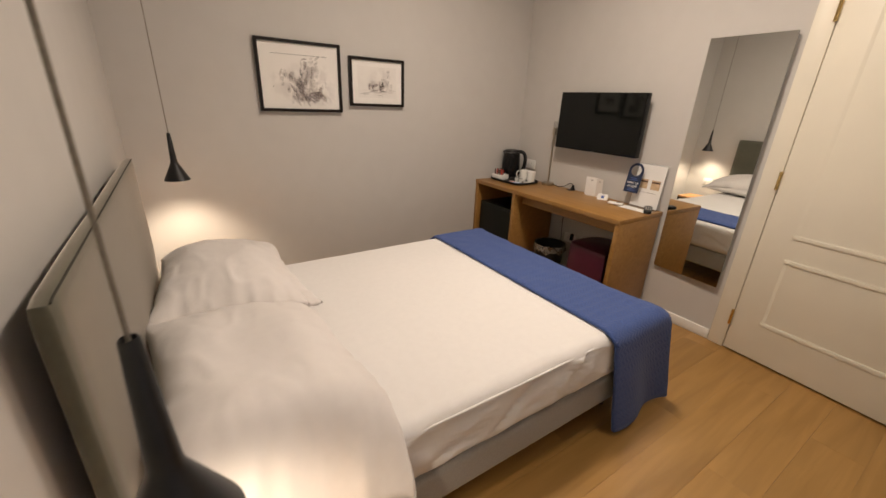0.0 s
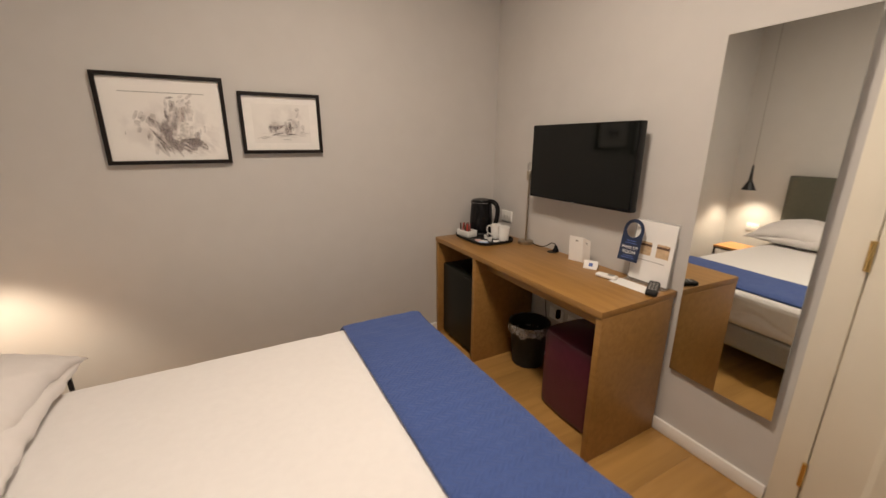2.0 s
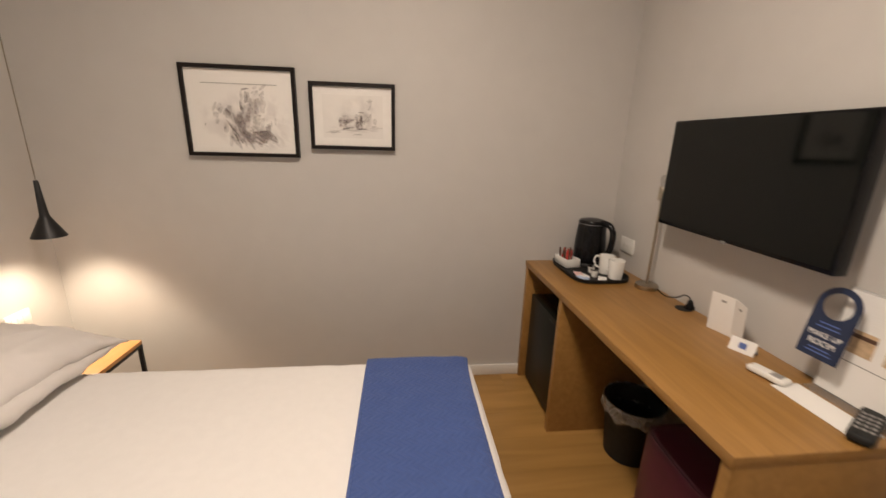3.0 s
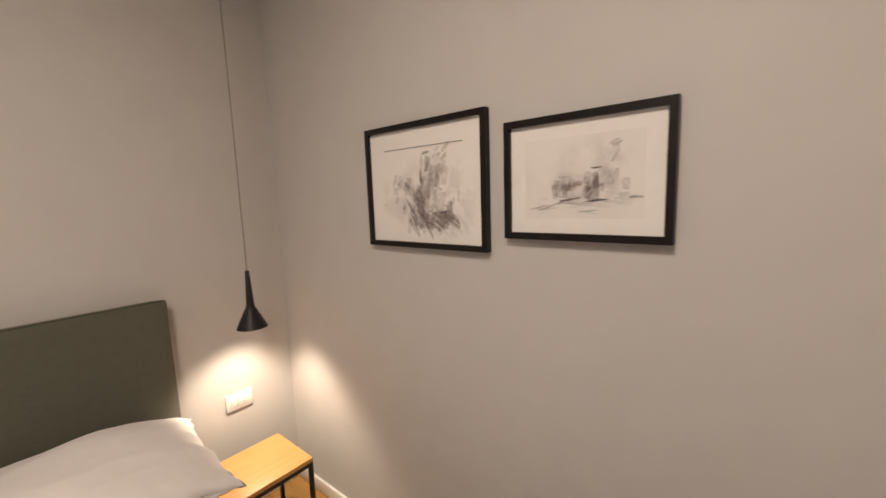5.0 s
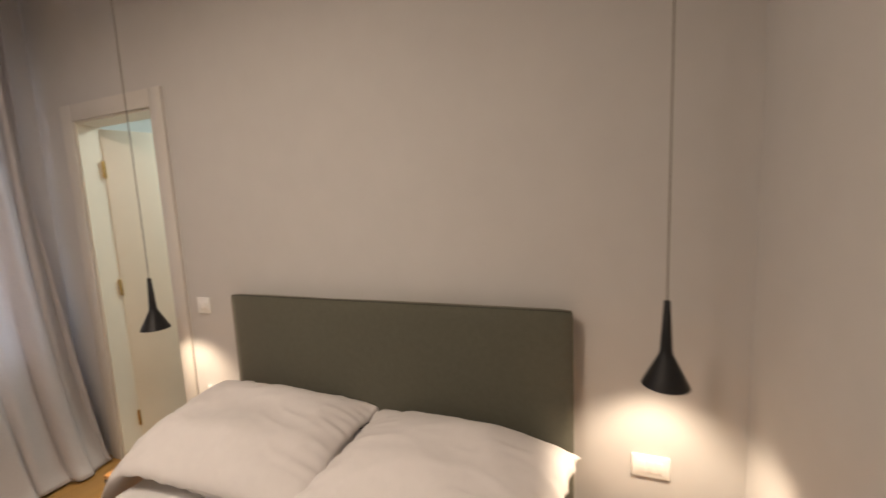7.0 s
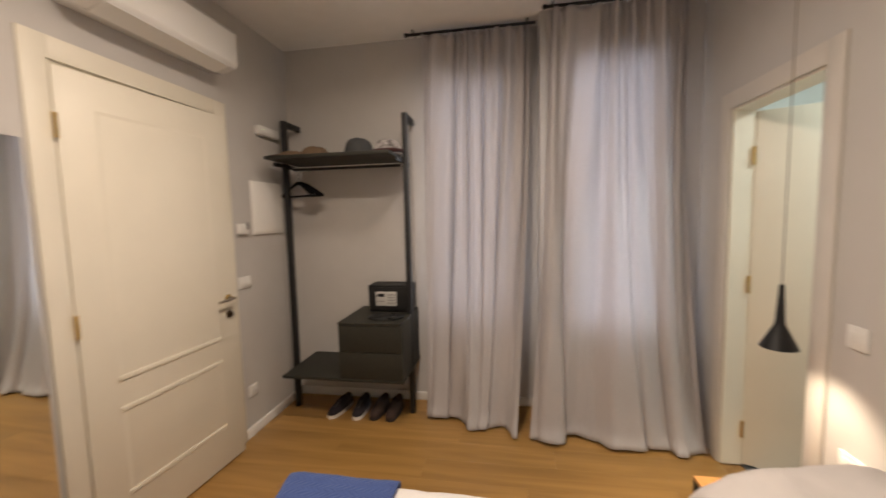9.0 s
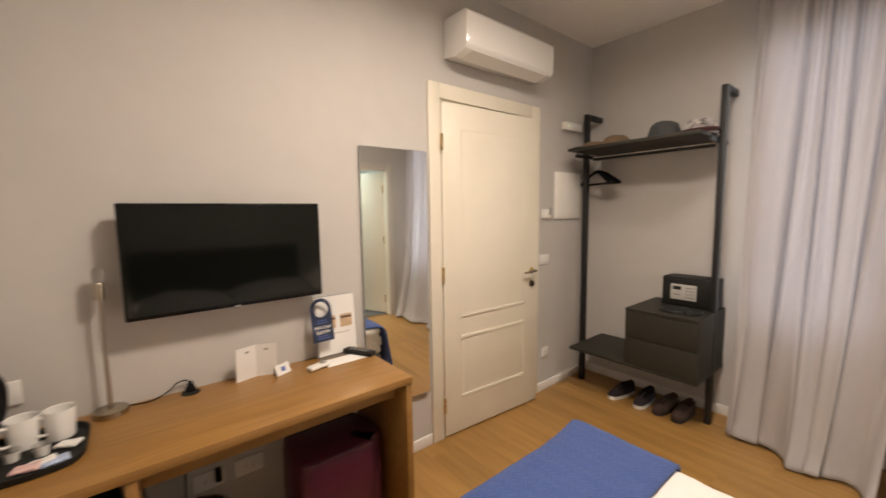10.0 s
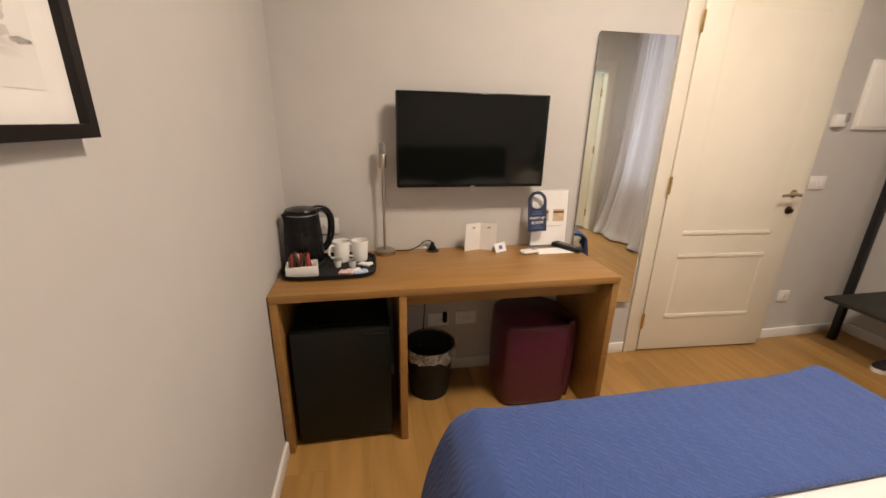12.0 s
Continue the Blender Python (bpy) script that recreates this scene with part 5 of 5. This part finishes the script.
def mug(x, y, rz, label):
    m = thing("mug", label, "mug", (x, y, TZ), rz, "mugs on the tray")
    m.scale = (1.1, 1.1, 1.1)
    part("cup", lathe([(0, 0), (0.028, 0), (0.031, 0.003), (0.037, 0.088), (0.0365, 0.090), (0.034, 0.088), (0.028, 0.006), (0, 0.005)], 36), CERAMIC, m)
    part("handle", tube(curve_points([(0.033, 0, 0.074), (0.052, 0, 0.078), (0.062, 0, 0.056), (0.054, 0, 0.030), (0.031, 0, 0.022)], 5), 0.0045, 8), CERAMIC, m)


mug(2.725, 2.658, 130, "plain white ceramic mug on the tray")
mug(2.730, 2.573, 110, "plain white ceramic mug on the tray")

bx = thing("sachet_box", "white ceramic box filled with drink sachets", "box", (2.574, 2.814, TZ), 8)
bx.scale = (1.25, 1.2, 1.0)
part("box", boxes(((-0.032, -0.052, 0), (0.032, 0.052, 0.004)), ((-0.034, -0.054, 0.004), (-0.030, 0.054, 0.048)), ((0.030, -0.054, 0.004), (0.034, 0.054, 0.048)),
                  ((-0.030, -0.054, 0.004), (0.030, -0.050, 0.048)), ((-0.030, 0.050, 0.004), (0.030, 0.054, 0.048)), bevel=0.001), CERAMIC, bx)
rnd = random.Random(4)
for i in range(13):
    mat = (BROWNWRAP, REDWRAP, BROWNWRAP, BROWNWRAP, REDWRAP, BROWNWRAP, PINKWRAP)[i % 7]
    sct = tagged(part("drink_sachet", soft_box((-0.003, -0.007, 0), (0.003, 0.007, 0.088), 0.0028, 4), mat), "slim foil drink sachet standing in the box", "sachet", "drink sachets")
    sct.matrix_world = pose(2.574 + rnd.uniform(-0.022, 0.022), 2.814 - 0.046 + i * 0.0077, TZ + 0.006, rnd.uniform(-16, 16), rnd.uniform(-14, 8), rnd.uniform(-70, 70))

for x, y in ((2.650, 2.672), (2.635, 2.607)):
    cr = thing("creamer_pot", "tiny white creamer pot with foil lid", "creamer", (x, y, TZ), 0, "creamer pots")
    cr.scale = (1.3, 1.3, 1.3)
    part("pot", lathe([(0, 0), (0.011, 0), (0.015, 0.026), (0, 0.026)], 20), CERAMIC, cr)
    part("foil_lid", lathe([(0, 0.0262), (0.017, 0.0262), (0.017, 0.0272), (0, 0.0272)], 20), CHROME, cr, "foil lid")
for x, y, rz, mat, lab in ((2.560, 2.630, 78, PINKWRAP, "small pale pink sugar sachet"), (2.555, 2.570, 100, BLUEWRAP, "small pale blue sugar sachet"), (2.572, 2.600, 95, PAPER, "small white sugar sachet"), (2.650, 2.550, 60, PAPER, "small white napkin packet")):
    sg = tagged(part("sugar_sachet", soft_box((-0.026, -0.017, 0), (0.026, 0.017, 0.007), 0.0032, 8, lambda p: p + Vector((0, 0, 0.002 * noise.noise(p * 60)))), mat, None, "", 180), lab, "sachet", "sugar sachets")
    sg.matrix_world = pose(x, y, TZ + 0.002, 0, 0, rz) @ Matrix.Diagonal((1.2, 1.2, 1.5, 1))

lp = thing("desk_lamp", "slim bronze desk lamp with a bare clear bulb", "lamp", (2.825, 2.452, DZ))
part("foot", lathe([(0, 0), (0.052, 0), (0.053, 0.004), (0.051, 0.020), (0.048, 0.022), (0, 0.022)], 40), AGEDBRASS, lp)
part("pole", rod((0, 0, 0.022), (0, 0, 0.43), 0.0065), AGEDBRASS, lp)
part("socket_cup", lathe([(0, 0.43), (0.018, 0.43), (0.0185, 0.432), (0.0185, 0.490), (0.017, 0.492), (0, 0.492)], 28), AGEDBRASS, lp)
part("bulb", lathe([(0, 0.545), (0.010, 0.543), (0.0165, 0.530), (0.017, 0.515), (0.013, 0.4925), (0, 0.4925)], 28), GLASS, lp, "clear glass bulb")
part("cable", tube(curve_points([(0.04, -0.01, 0.008), (0.03, -0.06, 0.004), (0.022, -0.12, 0.004), (0.03, -0.175, 0.022), (0.035, -0.205, 0.045), (0.037, -0.235, 0.048), (0.036, -0.249, 0.036)], 8), 0.0028, 8), BLACKPLASTIC, lp)
part("plug", lathe([(0.020, 0.0015), (0.020, 0.010), (0.013, 0.020), (0.010, 0.034), (0.005, 0.040), (0, 0.040)], 24), BLACKPLASTIC, lp).matrix_basis = pose(0.036, -0.250, 0)
pw = tagged(part("cable_grommet", lathe([(0, 0), (0.034, 0), (0.034, 0.0012), (0, 0.0012)], 28), BLACKMATT), "flat black desk socket ring", "socket")
pw.matrix_world = pose(2.838, 2.205, DZ)
dc = tagged(part("power_cable", tube(curve_points([(2.838, 2.235, 0.7265), (2.842, 2.24, 0.55), (2.852, 2.245, 0.40), (2.8765, 2.25, 0.26)], 6), 0.003, 8), BLACKPLASTIC), "black power cable hanging under the desk", "cable")
pg = tagged(part("power_plug", soft_box((2.842, 2.115, 0.325), (2.869, 2.14, 0.385), 0.006, 6), BLACKPLASTIC), "black power plug in the wall socket", "plug")

fc = thing("folded_card", "white folded menu card standing on the desk", "card", (2.830, 1.955, DZ), 0)
fc.scale = (1, 1.12, 1.15)
for rz, y0 in ((16, 0.0), (-24, -0.08)):
    lf = part("leaf", box((-0.0006, y0, 0), (0.0006, y0 + 0.08, 0.13)), PAPER, fc)
    lf.matrix_basis = pose(0, 0.0, 0, 0, -4, rz)
    part("print_mark", box((-0.0012, y0 + 0.03, 0.105), (-0.0007, y0 + 0.045, 0.112)), PRINT, lf)
for i in range(5):
    part("print_line", box((-0.0012, 0.016 + 0.004 * (i % 2), 0.03 + i * 0.009), (-0.0007, 0.06, 0.0315 + i * 0.009)), PLASTIC, fc.children[0])
tc_ = thing("tent_card", "small white tent card with a grey mark", "card", (2.790, 1.858, DZ), 25)
for s_ in (1, -1):
    part("leaf", box((-0.0005, -0.038, 0), (0.0005, 0.038, 0.047)), PAPER, tc_).matrix_basis = pose(-0.018 * s_, 0, 0, 0, 22 * s_, 0)
part("printed_mark", box((-0.0012, -0.012, 0.014), (-0.0007, 0.010, 0.034)), PRINTBLUE, tc_).matrix_basis = pose(-0.018, 0, 0, 0, 22, 0)

st = thing("notice_stand", "clear acrylic stand holding a printed notice", "sign holder", (2.868, 1.560, DZ), 0)
st.scale = (1.0, 1.15, 1.24)
TILT = 6
for name, lo, hi, mat in (("acrylic_back", (0.002, -0.094, 0.002), (0.004, 0.094, 0.252), ACRYLIC), ("acrylic_foot", (-0.06, -0.094, 0.0), (0.004, 0.094, 0.002), ACRYLIC),
                          ("notice", (0.0, -0.089, 0.006), (0.0008, 0.089, 0.246), PAPER)):
    part(name, box(lo, hi), mat, st).matrix_basis = pose(-0.030, 0, 0, 0, TILT if name != "acrylic_foot" else 0, 0) if name != "acrylic_foot" else pose(-0.002, 0, 0)
for y, w in ((0.03, 0.05), (-0.045, 0.055)):
    ph = part("printed_photo", box((-0.0008, y - w / 2, 0.112), (-0.0003, y + w / 2, 0.165)), PRINTTAN, st)
    ph.matrix_basis = pose(-0.030, 0, 0, 0, TILT, 0)
    part("photo_dark", box((-0.0014, y - w / 2, 0.148), (-0.0009, y + w / 2, 0.157)), BROWNWRAP, ph)
for i in range(7):
    part("print_line", box((-0.0008, -0.06, 0.182 + i * 0.007), (-0.0003, 0.04 - 0.01 * (i % 3), 0.1835 + i * 0.007)), PLASTIC, st).matrix_basis = pose(-0.030, 0, 0, 0, TILT, 0)
part("print_line", box((-0.0008, -0.06, 0.090), (-0.0003, 0.06, 0.092)), PRINT, st).matrix_basis = pose(-0.030, 0, 0, 0, TILT, 0)

hg = thing("door_hanger", "navy blue door hanger with white lettering leaning on the notice", "door hanger", (2.795, 1.650, DZ + 0.100), 0)
hg.scale = (1, 1.12, 1.15)
bm = bmesh.new()
W2, H2, R2 = 0.048, 0.185, 0.048
outer = [(-W2, 0.0), (W2, 0.0)] + [(R2 * math.cos(a), H2 - R2 + R2 * math.sin(a)) for a in [k * math.pi / 16 for k in range(17)]]
hole = [(0.033 * math.cos(a), H2 - R2 + 0.033 * math.sin(a)) for a in [k * math.pi / 16 for k in range(32)]]
for x, flip in ((-0.0005, 1), (0.0005, -1)):
    vo = [bm.verts.new((x, -a, b)) for a, b in outer]
    vh = [bm.verts.new((x, -a, b)) for a, b in hole]
    eo = [bm.edges.new((vo[k], vo[(k + 1) % len(vo)])) for k in range(len(vo))]
    eh = [bm.edges.new((vh[k], vh[(k + 1) % len(vh)])) for k in range(len(vh))]
    bmesh.ops.triangle_fill(bm, use_beauty=True, edges=eo + eh)
hgc = part("card", bm, NAVY, hg, "", None)
hgc.matrix_basis = pose(0, 0, 0, 0, 12, 3)
for i, (word, size, z) in enumerate((("MAKE UP", 0.0185, 0.054), ("ROOM", 0.0205, 0.033))):
    lettering("lettering", word, size, PAPER, hgc, pose(-0.0012, 0, z, 90, 0, -90))
for w, z in ((0.022, 0.088), (0.026, 0.078), (0.024, 0.022), (0.03, 0.013)):
    part("text_bar", box((-0.0012, -w, z), (-0.0007, w, z + 0.003)), PRINTBLUE, hgc)

pl = tagged(part("paper_strip", box((2.706, 1.455, DZ + 0.0005), (2.796, 1.672, DZ + 0.002)), PAPER), "long white printed paper strip lying on the desk", "paper")
rm = thing("ac_remote", "small white remote control lying on the desk", "remote control", (2.735, 1.700, DZ + 0.0025), 14)
part("case", soft_box((-0.022, -0.045, 0), (0.022, 0.06, 0.018), 0.007, 8), PLASTIC, rm)
part("display", box((-0.014, -0.03, 0.0182), (0.014, 0.0, 0.019)), PRINT, rm)
tr_ = thing("tv_remote", "black television remote control on the desk edge", "remote control", (2.755, 1.470, DZ + 0.0025), -62)
tr_.scale = (1.15, 1.25, 1.2)
part("case", soft_box((-0.022, -0.055, 0), (0.022, 0.085, 0.020), 0.008, 8), BLACKMATT, tr_)
for i in range(5):
    for j in range(3):
        part("button", box((-0.016 + j * 0.012, -0.03 + i * 0.018, 0.0201), (-0.008 + j * 0.012, -0.022 + i * 0.018, 0.0216), 0.0006), PRINT, tr_)

# ---- floor planks ----
def planks():
    bm_cache = {}
    w = 0.19
    y = S
    row = 0
    while y < N:
        w1 = min(w, N - y)
        x = W - (row * 0.61 % 1.4)
        while x < E:
            a, b = max(x, W), min(x + 1.4, E)
            if b - a > 0.02:
                key = (round(b - a, 3), round(w1, 3))
                if key not in bm_cache:
                    bm_cache[key] = mesh_of(box((0, 0.0002, -0.012), (b - a - 0.0004, w1 - 0.0002, 0), 0.0004, 1), "plank", FLOORWOOD)
                ob = new("plank", bm_cache[key])
                ob.parent = bpy.data.objects["floor"]
                ob.location = (a, y, 0)
            x += 1.4
        y += w
        row += 1


planks()
